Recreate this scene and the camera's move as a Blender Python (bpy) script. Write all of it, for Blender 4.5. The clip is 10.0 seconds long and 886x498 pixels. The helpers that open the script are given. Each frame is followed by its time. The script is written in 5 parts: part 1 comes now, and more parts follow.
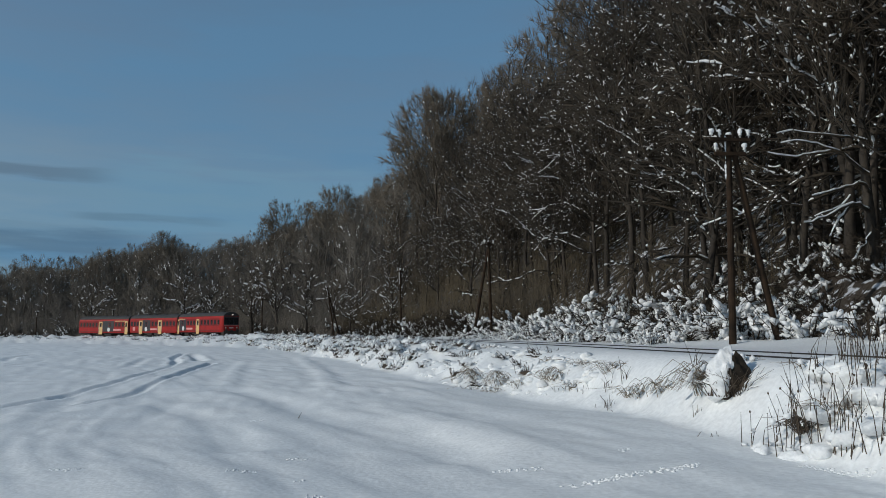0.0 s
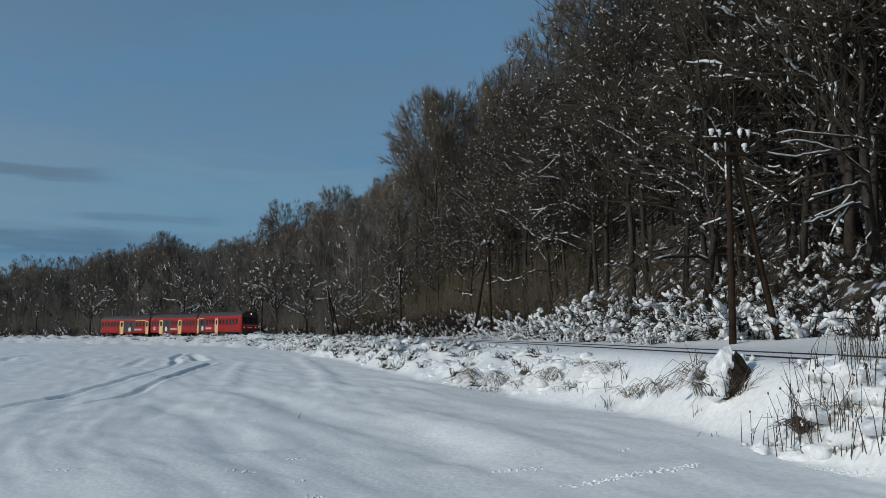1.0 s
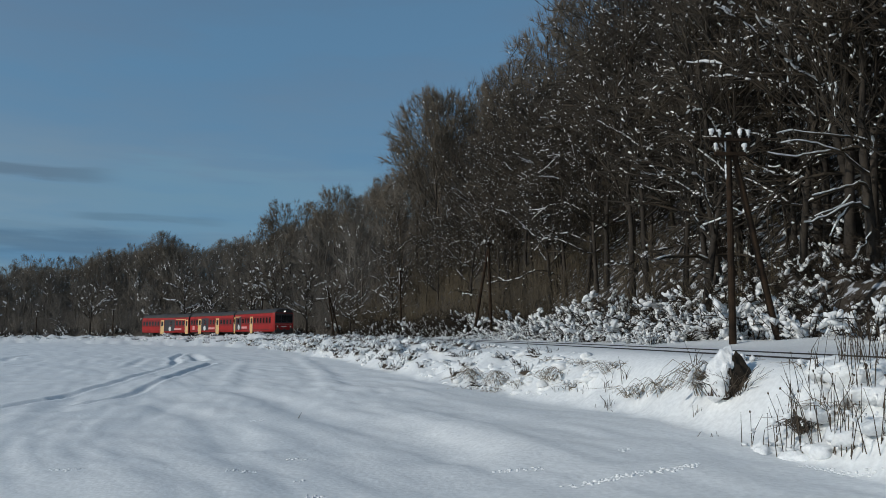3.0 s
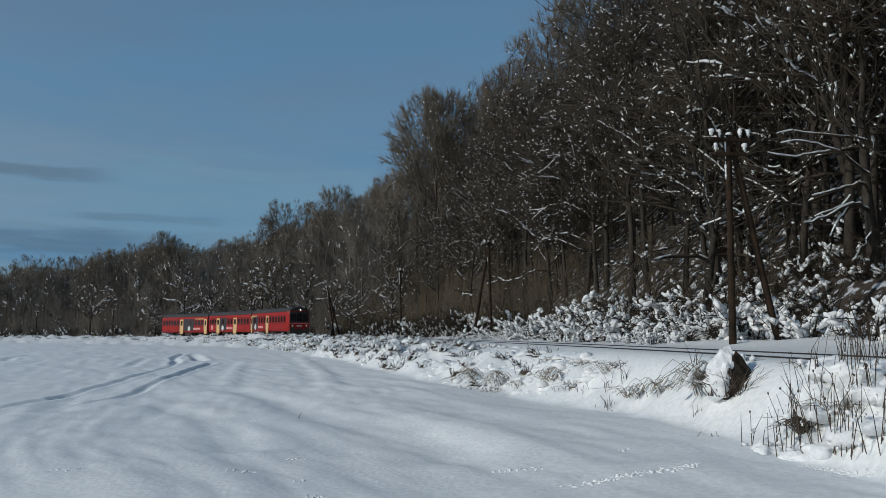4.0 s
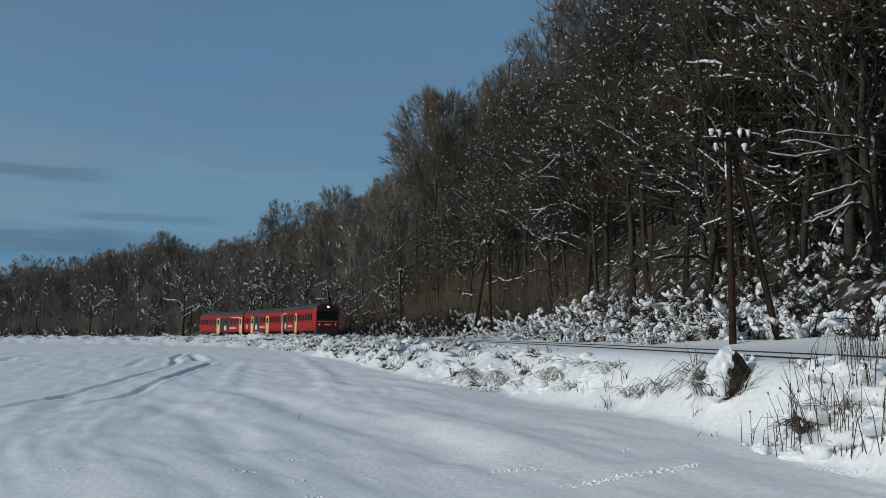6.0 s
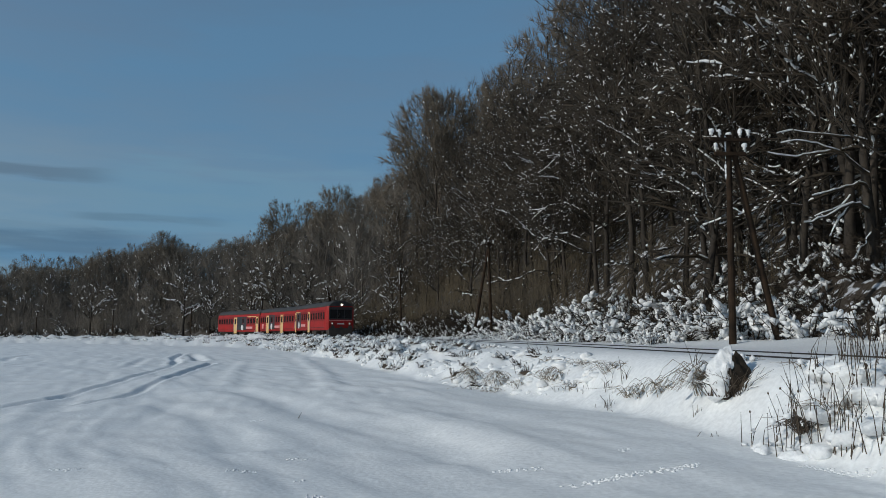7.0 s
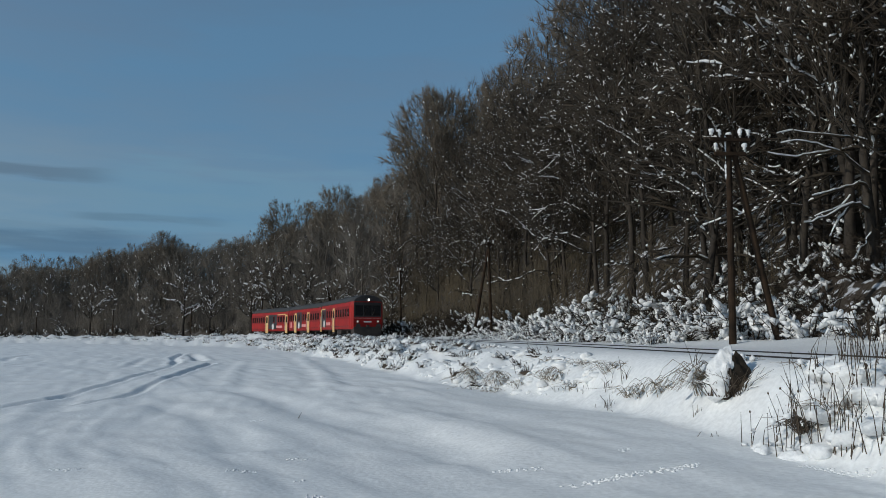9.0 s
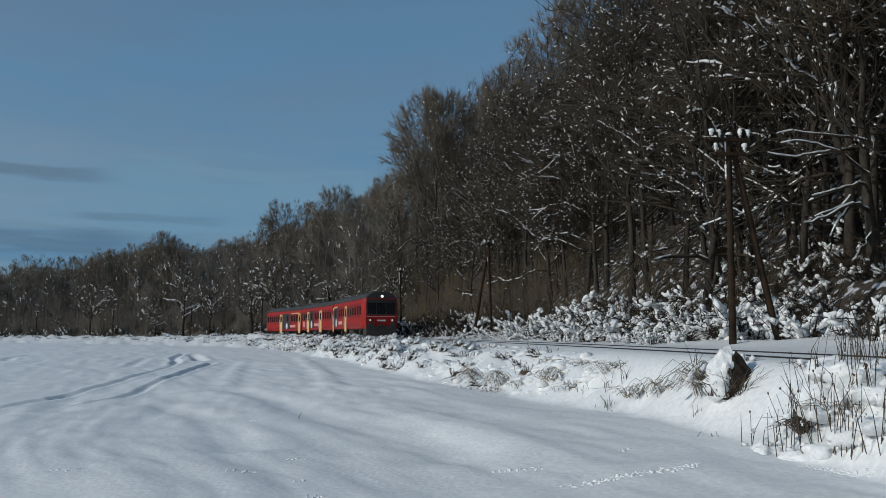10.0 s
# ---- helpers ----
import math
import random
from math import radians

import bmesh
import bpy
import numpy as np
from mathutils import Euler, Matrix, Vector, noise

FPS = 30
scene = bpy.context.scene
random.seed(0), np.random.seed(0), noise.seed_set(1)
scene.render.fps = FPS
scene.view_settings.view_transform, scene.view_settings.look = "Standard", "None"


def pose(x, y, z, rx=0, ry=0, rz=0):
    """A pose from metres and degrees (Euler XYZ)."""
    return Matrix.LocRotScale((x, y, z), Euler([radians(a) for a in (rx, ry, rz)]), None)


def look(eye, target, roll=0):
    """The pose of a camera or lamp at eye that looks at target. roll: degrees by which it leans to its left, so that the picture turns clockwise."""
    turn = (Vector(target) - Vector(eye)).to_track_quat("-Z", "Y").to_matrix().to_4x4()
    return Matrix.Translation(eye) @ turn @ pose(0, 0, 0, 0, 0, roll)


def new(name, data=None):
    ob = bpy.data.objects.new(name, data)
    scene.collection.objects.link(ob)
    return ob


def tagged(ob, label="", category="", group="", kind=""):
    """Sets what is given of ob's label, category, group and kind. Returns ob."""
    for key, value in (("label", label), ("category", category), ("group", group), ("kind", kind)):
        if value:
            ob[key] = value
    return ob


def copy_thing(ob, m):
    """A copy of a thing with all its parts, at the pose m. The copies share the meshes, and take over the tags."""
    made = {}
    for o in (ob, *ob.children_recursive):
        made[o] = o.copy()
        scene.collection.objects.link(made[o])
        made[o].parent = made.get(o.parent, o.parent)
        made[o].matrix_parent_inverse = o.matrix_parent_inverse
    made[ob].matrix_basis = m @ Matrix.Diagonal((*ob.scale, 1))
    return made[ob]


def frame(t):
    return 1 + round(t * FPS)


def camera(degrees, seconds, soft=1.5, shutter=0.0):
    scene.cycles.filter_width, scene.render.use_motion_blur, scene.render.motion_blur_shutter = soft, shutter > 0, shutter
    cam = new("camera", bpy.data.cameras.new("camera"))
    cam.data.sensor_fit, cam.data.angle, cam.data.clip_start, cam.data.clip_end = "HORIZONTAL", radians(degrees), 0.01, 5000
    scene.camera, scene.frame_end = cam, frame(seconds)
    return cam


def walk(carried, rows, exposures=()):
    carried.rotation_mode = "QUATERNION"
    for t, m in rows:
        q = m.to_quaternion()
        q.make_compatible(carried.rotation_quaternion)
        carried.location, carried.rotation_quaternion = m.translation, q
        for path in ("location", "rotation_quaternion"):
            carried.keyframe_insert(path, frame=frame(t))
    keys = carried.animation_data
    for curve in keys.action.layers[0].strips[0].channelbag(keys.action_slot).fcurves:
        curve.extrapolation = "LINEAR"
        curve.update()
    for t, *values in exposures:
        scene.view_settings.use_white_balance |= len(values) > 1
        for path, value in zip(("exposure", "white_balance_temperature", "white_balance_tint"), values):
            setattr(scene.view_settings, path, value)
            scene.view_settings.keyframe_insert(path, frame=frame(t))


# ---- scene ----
cam = camera(60, 10.0, soft=0.78)
EYE = (0.0, 0.0, 0.0)
still = look(EYE, (0.0, math.cos(0.1088), math.sin(0.1088)))
walk(cam, [(0, still), (10, still)], exposures=[(0, -0.2), (10, -0.2)])

# ---- light: low winter sun from beside the field, clear sky with thin cloud ----
SUN_AZ, SUN_EL = math.atan2(-0.92, -0.39), radians(27)   # measured from +y, turning to +x
world = bpy.data.worlds.new("winter_sky")
scene.world = world
world.use_nodes = True
wn, wl = world.node_tree.nodes, world.node_tree.links
wn.clear()
w_out, w_bg, w_sky = wn.new("ShaderNodeOutputWorld"), wn.new("ShaderNodeBackground"), wn.new("ShaderNodeTexSky")
w_sky.sky_type, w_sky.sun_disc = "NISHITA", False
w_sky.sun_elevation, w_sky.sun_rotation = SUN_EL, SUN_AZ
w_sky.air_density, w_sky.dust_density, w_sky.ozone_density = 1.1, 0.5, 0.7


def sky_layer(below, scale, turn, size, low, high, most, colour, reach):
    """Thin cloud over the colour below: streaked noise, thinning out above the height reach."""
    mapping, streak, ramp, mix = (wn.new("ShaderNodeMapping"), wn.new("ShaderNodeTexNoise"), wn.new("ShaderNodeMapRange"), wn.new("ShaderNodeMixRGB"))
    mapping.inputs["Scale"].default_value, mapping.inputs["Rotation"].default_value = scale, turn
    streak.inputs["Scale"].default_value, streak.inputs["Detail"].default_value, streak.inputs["Roughness"].default_value = size, 5.0, 0.55
    for key, value in (("From Min", low), ("From Max", high), ("To Min", 0.0), ("To Max", most)):
        ramp.inputs[key].default_value = value
    mix.inputs["Color2"].default_value = (*colour, 1)
    fade, mul = wn.new("ShaderNodeMapRange"), wn.new("ShaderNodeMath")
    for key, value in (("From Min", reach[0]), ("From Max", reach[1]), ("To Min", 1.0), ("To Max", reach[2])):
        fade.inputs[key].default_value = value
    mul.operation = "MULTIPLY"
    wl.new(w_co.outputs["Generated"], mapping.inputs["Vector"])
    wl.new(mapping.outputs["Vector"], streak.inputs["Vector"])
    wl.new(streak.outputs["Fac"], ramp.inputs["Value"])
    wl.new(w_sep.outputs["Z"], fade.inputs["Value"])
    wl.new(ramp.outputs["Result"], mul.inputs[0])
    wl.new(fade.outputs["Result"], mul.inputs[1])
    wl.new(mul.outputs[0], mix.inputs["Fac"])
    wl.new(below, mix.inputs["Color1"])
    return mix.outputs["Color"]


w_co, w_sep = wn.new("ShaderNodeTexCoord"), wn.new("ShaderNodeSeparateXYZ")
wl.new(w_co.outputs["Generated"], w_sep.inputs["Vector"])


def cloud_bar(below, z0, half, b0, b1, most, colour):
    """A long flat bar of cloud at the height z0 of the sky between two bearings, with frayed edges."""
    def node(op, a, b):
        n = wn.new("ShaderNodeMath")
        n.operation = op
        for i, v in enumerate((a, b)):
            if isinstance(v, (int, float)):
                n.inputs[i].default_value = v
            else:
                wl.new(v, n.inputs[i])
        return n.outputs[0]

    def fall(value, start, end):
        n = wn.new("ShaderNodeMapRange")
        n.interpolation_type = "SMOOTHSTEP"
        for key, v in (("From Min", start), ("From Max", end), ("To Min", 1.0), ("To Max", 0.0)):
            n.inputs[key].default_value = v
        wl.new(value, n.inputs["Value"])
        return n.outputs["Result"]

    mapping, fray, mix = wn.new("ShaderNodeMapping"), wn.new("ShaderNodeTexNoise"), wn.new("ShaderNodeMixRGB")
    mapping.inputs["Scale"].default_value, mapping.inputs["Location"].default_value = (1.0, 1.0, 9.0), (z0 * 40, 0, 0)
    fray.inputs["Scale"].default_value, fray.inputs["Detail"].default_value = 9.0, 6.0
    wl.new(w_co.outputs["Generated"], mapping.inputs["Vector"])
    wl.new(mapping.outputs["Vector"], fray.inputs["Vector"])
    shift = node("MULTIPLY", node("SUBTRACT", fray.outputs["Fac"], 0.5), half * 2.4)
    away = node("ABSOLUTE", node("ADD", node("SUBTRACT", w_sep.outputs["Z"], z0), shift), 0.0)
    bearing = node("ARCTAN2", w_sep.outputs["X"], w_sep.outputs["Y"])
    side = node("ABSOLUTE", node("SUBTRACT", bearing, (b0 + b1) / 2), 0.0)
    amount = node("MULTIPLY", fall(away, half * 0.25, half), fall(side, (b1 - b0) * 0.25, (b1 - b0) * 0.5))
    wl.new(node("MULTIPLY", amount, most), mix.inputs["Fac"])
    wl.new(below, mix.inputs["Color1"])
    mix.inputs["Color2"].default_value = (*colour, 1)
    return mix.outputs["Color"]


veil = sky_layer(w_sky.outputs["Color"], (1.2, 1.2, 7.0), (0.05, 0.06, 0.4), 1.6, 0.15, 0.62, 0.90, (1.22, 3.08, 5.25), (0.12, 0.55, 0.50))
bands = sky_layer(veil, (1.3, 1.3, 34.0), (0.015, 0.03, 0.2), 1.3, 0.50, 0.60, 0.15, (1.3, 2.15, 3.0), (0.15, 0.22, 0.0))
for z0, half, b0, b1, most, colour in ((0.186, 0.011, -0.62, -0.39, 0.55, (1.25, 1.95, 2.75)), (0.138, 0.006, -0.47, -0.26, 0.6, (1.15, 1.95, 2.8)), (0.165, 0.009, -0.60, -0.22, 0.5, (2.1, 3.6, 4.9)),
                                     (0.104, 0.022, -0.70, -0.34, 0.55, (0.95, 1.85, 2.95)), (0.165, 0.055, -0.50, 0.06, 0.55, (1.95, 3.75, 5.3))):
    bands = cloud_bar(bands, z0, half, b0, b1, most, colour)
wl.new(bands, w_bg.inputs["Color"])
wl.new(w_bg.outputs["Background"], w_out.inputs["Surface"])
w_bg.inputs["Strength"].default_value = 0.085

sun = new("sun", bpy.data.lights.new("sun", "SUN"))
sun.data.energy, sun.data.angle, sun.data.color = 2.3, radians(0.55), (0.975, 0.955, 0.885)
toward_sun = Vector((math.sin(SUN_AZ) * math.cos(SUN_EL), math.cos(SUN_AZ) * math.cos(SUN_EL), math.sin(SUN_EL)))
sun.matrix_world = look(toward_sun * 50, (0, 0, 0))


# ---- materials ----
def material(name, colour, rough=0.7, second=None, scale=3.0, detail_scale=40.0, bump=0.2, metal=0.0, object_vary=0.0,
             threshold=(0.35, 0.65), coords="Object", spec=0.5, bump_distance=0.02, detail=4.0):
    """Two tones mixed by a coarse noise, a fine noise for grain, bump from both."""
    m = bpy.data.materials.new(name)
    m.use_nodes = True
    n, l = m.node_tree.nodes, m.node_tree.links
    p = n["Principled BSDF"]
    p.inputs["Roughness"].default_value, p.inputs["Metallic"].default_value = rough, metal
    p.inputs["Specular IOR Level"].default_value = spec
    co = n.new("ShaderNodeTexCoord")
    a, b = n.new("ShaderNodeTexNoise"), n.new("ShaderNodeTexNoise")
    a.inputs["Scale"].default_value, b.inputs["Scale"].default_value = scale, detail_scale
    a.inputs["Detail"].default_value, b.inputs["Detail"].default_value = detail, 3.0
    for t in (a, b):
        l.new(co.outputs[coords], t.inputs["Vector"])
    ramp = n.new("ShaderNodeValToRGB")
    ramp.color_ramp.elements[0].position, ramp.color_ramp.elements[1].position = threshold
    ramp.color_ramp.elements[0].color = (*colour, 1)
    ramp.color_ramp.elements[1].color = (*(second or [c * 0.8 for c in colour]), 1)
    l.new(a.outputs["Fac"], ramp.inputs["Fac"])
    hsv = n.new("ShaderNodeHueSaturation")
    l.new(ramp.outputs["Color"], hsv.inputs["Color"])
    val = n.new("ShaderNodeMath")
    val.operation = "MULTIPLY_ADD"
    val.inputs[1].default_value, val.inputs[2].default_value = 0.4, 0.8
    l.new(b.outputs["Fac"], val.inputs[0])
    if object_vary:
        info, vary, mul = n.new("ShaderNodeObjectInfo"), n.new("ShaderNodeMath"), n.new("ShaderNodeMath")
        vary.operation, mul.operation = "MULTIPLY_ADD", "MULTIPLY"
        vary.inputs[1].default_value, vary.inputs[2].default_value = object_vary, 1 - object_vary / 2
        l.new(info.outputs["Random"], vary.inputs[0])
        l.new(vary.outputs[0], mul.inputs[0])
        l.new(val.outputs[0], mul.inputs[1])
        val = mul
    l.new(val.outputs[0], hsv.inputs["Value"])
    l.new(hsv.outputs["Color"], p.inputs["Base Color"])
    bm_node, add = n.new("ShaderNodeBump"), n.new("ShaderNodeMath")
    add.operation = "ADD"
    l.new(a.outputs["Fac"], add.inputs[0])
    l.new(b.outputs["Fac"], add.inputs[1])
    l.new(add.outputs[0], bm_node.inputs["Height"])
    bm_node.inputs["Strength"].default_value, bm_node.inputs["Distance"].default_value = bump, bump_distance
    l.new(bm_node.outputs["Normal"], p.inputs["Normal"])
    return m


def glow(name, colour, strength):
    m = bpy.data.materials.new(name)
    m.use_nodes = True
    p = m.node_tree.nodes["Principled BSDF"]
    p.inputs["Base Color"].default_value = (*colour, 1)
    p.inputs["Emission Color"].default_value, p.inputs["Emission Strength"].default_value = (*colour, 1), strength
    return m


SNOW = material("snow", (0.86, 0.86, 0.845), 0.55, (0.81, 0.82, 0.815), 0.5, 14.0, 0.24, spec=0.3, bump_distance=0.03)
SNOW_CLUMP = material("clumped_snow", (0.87, 0.87, 0.86), 0.6, (0.82, 0.83, 0.83), 2.0, 25.0, 0.5, spec=0.3)
FLOOR = material("forest_floor", (0.045, 0.034, 0.024), 0.9, (0.50, 0.52, 0.55), 2.6, 14.0, 0.6, threshold=(0.53, 0.60), bump_distance=0.08, detail=9.0)
LITTER = material("leaf_litter", (0.072, 0.060, 0.047), 0.9, (0.30, 0.31, 0.33), 0.8, 7.0, 0.6, threshold=(0.60, 0.72), bump_distance=0.08)
BARK = material("bark", (0.026, 0.020, 0.015), 0.9, (0.050, 0.039, 0.028), 2.5, 30.0, 0.6, object_vary=0.5)
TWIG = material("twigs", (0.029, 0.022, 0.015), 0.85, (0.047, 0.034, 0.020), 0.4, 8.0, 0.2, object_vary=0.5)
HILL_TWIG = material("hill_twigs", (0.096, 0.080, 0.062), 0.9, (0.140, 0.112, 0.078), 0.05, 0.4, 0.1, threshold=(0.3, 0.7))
# distant twigs: paler and greyer than the hill's, distance haze put into the colour
HAZED_TWIG = material("hazed_twigs", (0.118, 0.106, 0.092), 0.9, (0.168, 0.144, 0.116), 0.05, 0.4, 0.1, threshold=(0.3, 0.7))
THICKET = material("thicket", (0.082, 0.066, 0.045), 0.9, (0.134, 0.104, 0.062), 0.08, 0.6, 0.1)
STALK = material("dry_stalks", (0.15, 0.115, 0.08), 0.8, (0.26, 0.205, 0.135), 6.0, 60.0, 0.3)
DARK_STALK = material("dark_stems", (0.050, 0.036, 0.026), 0.85, (0.10, 0.072, 0.046), 5.0, 50.0, 0.3)
BRUSH = material("bare_brush", (0.024, 0.019, 0.014), 0.9, (0.048, 0.036, 0.025), 3.0, 40.0, 0.3, object_vary=0.4, spec=0.2)
POLE = material("weathered_timber", (0.020, 0.014, 0.010), 0.9, (0.046, 0.029, 0.018), 3.0, 45.0, 0.5, spec=0.12)
PORCELAIN = material("porcelain", (0.75, 0.75, 0.72), 0.25, None, 5.0, 50.0, 0.05)
STEEL = material("rail_steel", (0.030, 0.025, 0.022), 0.6, (0.055, 0.045, 0.038), 3.0, 40.0, 0.2, metal=0.6)
RED = material("red_paint", (0.37, 0.014, 0.011), 0.5, (0.27, 0.011, 0.009), 0.9, 22.0, 0.06, spec=0.25)
RED_BAND = material("dark_red_paint", (0.24, 0.012, 0.010), 0.5, (0.18, 0.010, 0.008), 0.9, 22.0, 0.06, spec=0.25)
YELLOW = material("yellow_paint", (0.74, 0.50, 0.20), 0.45, (0.64, 0.41, 0.17), 1.5, 25.0, 0.08)
BLACK = material("black_paint", (0.018, 0.018, 0.020), 0.4, (0.03, 0.03, 0.03), 1.5, 25.0, 0.08)
WHITE = material("white_paint", (0.72, 0.72, 0.70), 0.45, (0.60, 0.60, 0.58), 2.0, 25.0, 0.05)
PINK = material("pale_red_paint", (0.72, 0.34, 0.32), 0.45, (0.62, 0.26, 0.25), 2.0, 25.0, 0.05)
ROOF = material("roof_grey", (0.030, 0.029, 0.029), 0.75, (0.050, 0.046, 0.044), 0.8, 15.0, 0.2)
FRAME_DARK = material("underframe_grime", (0.030, 0.026, 0.023), 0.85, (0.055, 0.045, 0.038), 2.0, 30.0, 0.3)
GLASS = material("tinted_glass", (0.012, 0.013, 0.015), 0.08, (0.016, 0.016, 0.018), 1.0, 10.0, 0.0)
LAMP = glow("headlight_glow", (1.0, 0.95, 0.82), 26.0)
SIDE_LAMP = glow("marker_lamp", (1.0, 0.80, 0.72), 0.55)


# ---- mesh tools ----
def mesh_of(name, verts, faces, mats, smooth=False):
    """A mesh from arrays of vertices and triangles."""
    verts, faces = np.asarray(verts, np.float32), np.asarray(faces, np.int32)
    me = bpy.data.meshes.new(name)
    me.vertices.add(len(verts))
    me.vertices.foreach_set("co", verts.ravel())
    me.loops.add(faces.size)
    me.loops.foreach_set("vertex_index", faces.ravel())
    me.polygons.add(len(faces))
    k = faces.shape[1]
    me.polygons.foreach_set("loop_start", np.arange(0, faces.size, k, dtype=np.int32))
    me.polygons.foreach_set("loop_total", np.full(len(faces), k, np.int32))
    if smooth:
        me.polygons.foreach_set("use_smooth", np.ones(len(faces), bool))
    for m in mats if isinstance(mats, (list, tuple)) else (mats,):
        me.materials.append(m)
    me.update(calc_edges=True)
    return me


def part(name, bm, mat, parent, label=""):
    """Links a bmesh as one mesh object under a thing or part."""
    me = bpy.data.meshes.new(name)
    bm.to_mesh(me)
    bm.free()
    me.materials.append(mat)
    ob = new(name, me)
    ob.parent = parent
    return tagged(ob, label)


def mesh_part(name, me, parent, label=""):
    ob = new(name, me)
    ob.parent = parent
    return tagged(ob, label)


def add_box(bm, lo, hi, bevel=0.0):
    made = bmesh.ops.create_cube(bm, size=1)["verts"]
    lo, hi = Vector(lo), Vector(hi)
    for v in made:
        v.co = Vector((lo[i] + (v.co[i] + 0.5) * (hi[i] - lo[i]) for i in range(3)))
    if bevel:
        edges = list({e for v in made for e in v.link_edges})
        bmesh.ops.bevel(bm, geom=edges, offset=bevel, segments=2, affect="EDGES")


def box(lo, hi, bevel=0.0):
    bm = bmesh.new()
    add_box(bm, lo, hi, bevel)
    return bm


def add_rod(bm, a, b, r0, r1=None, sides=10):
    a, b = Vector(a), Vector(b)
    m = Matrix.Translation((a + b) / 2) @ (b - a).to_track_quat("Z", "Y").to_matrix().to_4x4()
    bmesh.ops.create_cone(bm, cap_ends=True, segments=sides, radius1=r0, radius2=r0 if r1 is None else r1, depth=(b - a).length, matrix=m)


def rod(a, b, r0, r1=None, sides=10):
    bm = bmesh.new()
    add_rod(bm, a, b, r0, r1, sides)
    return bm


def tubes(p0, p1, r0, r1, sides=3):
    """Vertices and triangles of many tapered tubes; without an end radius they run to a point."""
    p0, p1 = np.asarray(p0, float), np.asarray(p1, float)
    d = p1 - p0
    d /= np.linalg.norm(d, axis=1, keepdims=True) + 1e-9
    up = np.where(np.abs(d[:, 2:3]) > 0.9, [[1.0, 0, 0]], [[0, 0, 1.0]])
    a = np.cross(d, up)
    a /= np.linalg.norm(a, axis=1, keepdims=True) + 1e-9
    b = np.cross(d, a)
    ang = np.arange(sides) * 2 * np.pi / sides
    ring = a[:, None] * np.cos(ang)[None, :, None] + b[:, None] * np.sin(ang)[None, :, None]
    low = p0[:, None] + ring * np.asarray(r0, float).reshape(-1, 1, 1)
    i, j = np.arange(sides), (np.arange(sides) + 1) % sides
    if r1 is None:
        verts = np.concatenate([low, p1[:, None]], 1)
        f = np.stack([i, j, np.full(sides, sides)], 1)
        k = sides + 1
    else:
        high = p1[:, None] + ring * np.asarray(r1, float).reshape(-1, 1, 1)
        verts = np.concatenate([low, high], 1)
        f = np.concatenate([np.stack([i, j, j + sides], 1), np.stack([i, j + sides, i + sides], 1)])
        k = 2 * sides
    faces = (f[None] + (np.arange(len(p0)) * k)[:, None, None]).reshape(-1, 3)
    return verts.reshape(-1, 3), faces


def join(pieces):
    vs, fs, k = [], [], 0
    for v, f in pieces:
        if len(v):
            vs.append(v)
            fs.append(f + k)
            k += len(v)
    return np.concatenate(vs), np.concatenate(fs)


def ico(level):
    bm = bmesh.new()
    bmesh.ops.create_icosphere(bm, subdivisions=level, radius=1.0)
    v = np.array([tuple(x.co) for x in bm.verts])
    f = np.array([[x.index for x in p.verts] for p in bm.faces])
    bm.free()
    return v, f


OCTA = (np.array([(1, 0, 0), (-1, 0, 0), (0, 1, 0), (0, -1, 0), (0, 0, 1), (0, 0, -1.0)]),
        np.array([(0, 2, 4), (2, 1, 4), (1, 3, 4), (3, 0, 4), (2, 0, 5), (1, 2, 5), (3, 1, 5), (0, 3, 5)]))
ICO = {0: OCTA, 1: ico(1), 2: ico(2), 4: ico(4)}


def blobs(centres, radii, rng, level=1, squash=0.65, rough=0.3):
    """Uneven lumps of snow."""
    v, f = ICO[level]
    centres, radii = np.asarray(centres, float), np.asarray(radii, float)
    n = len(centres)
    stretch = np.stack([rng.uniform(0.7, 1.4, n), rng.uniform(0.7, 1.4, n), rng.uniform(0.65, 1.4, n) * squash], 1)
    verts = v[None] * (1 + rng.uniform(-rough, rough, (n, len(v), 1))) * stretch[:, None] * radii[:, None, None]
    turn = rng.uniform(0, 6.283, n)
    c, s = np.cos(turn)[:, None], np.sin(turn)[:, None]
    x, y = verts[..., 0] * c - verts[..., 1] * s, verts[..., 0] * s + verts[..., 1] * c
    verts = np.stack([x, y, verts[..., 2]], -1) + centres[:, None]
    faces = (f[None] + (np.arange(n) * len(v))[:, None, None]).reshape(-1, 3)
    return verts.reshape(-1, 3), faces


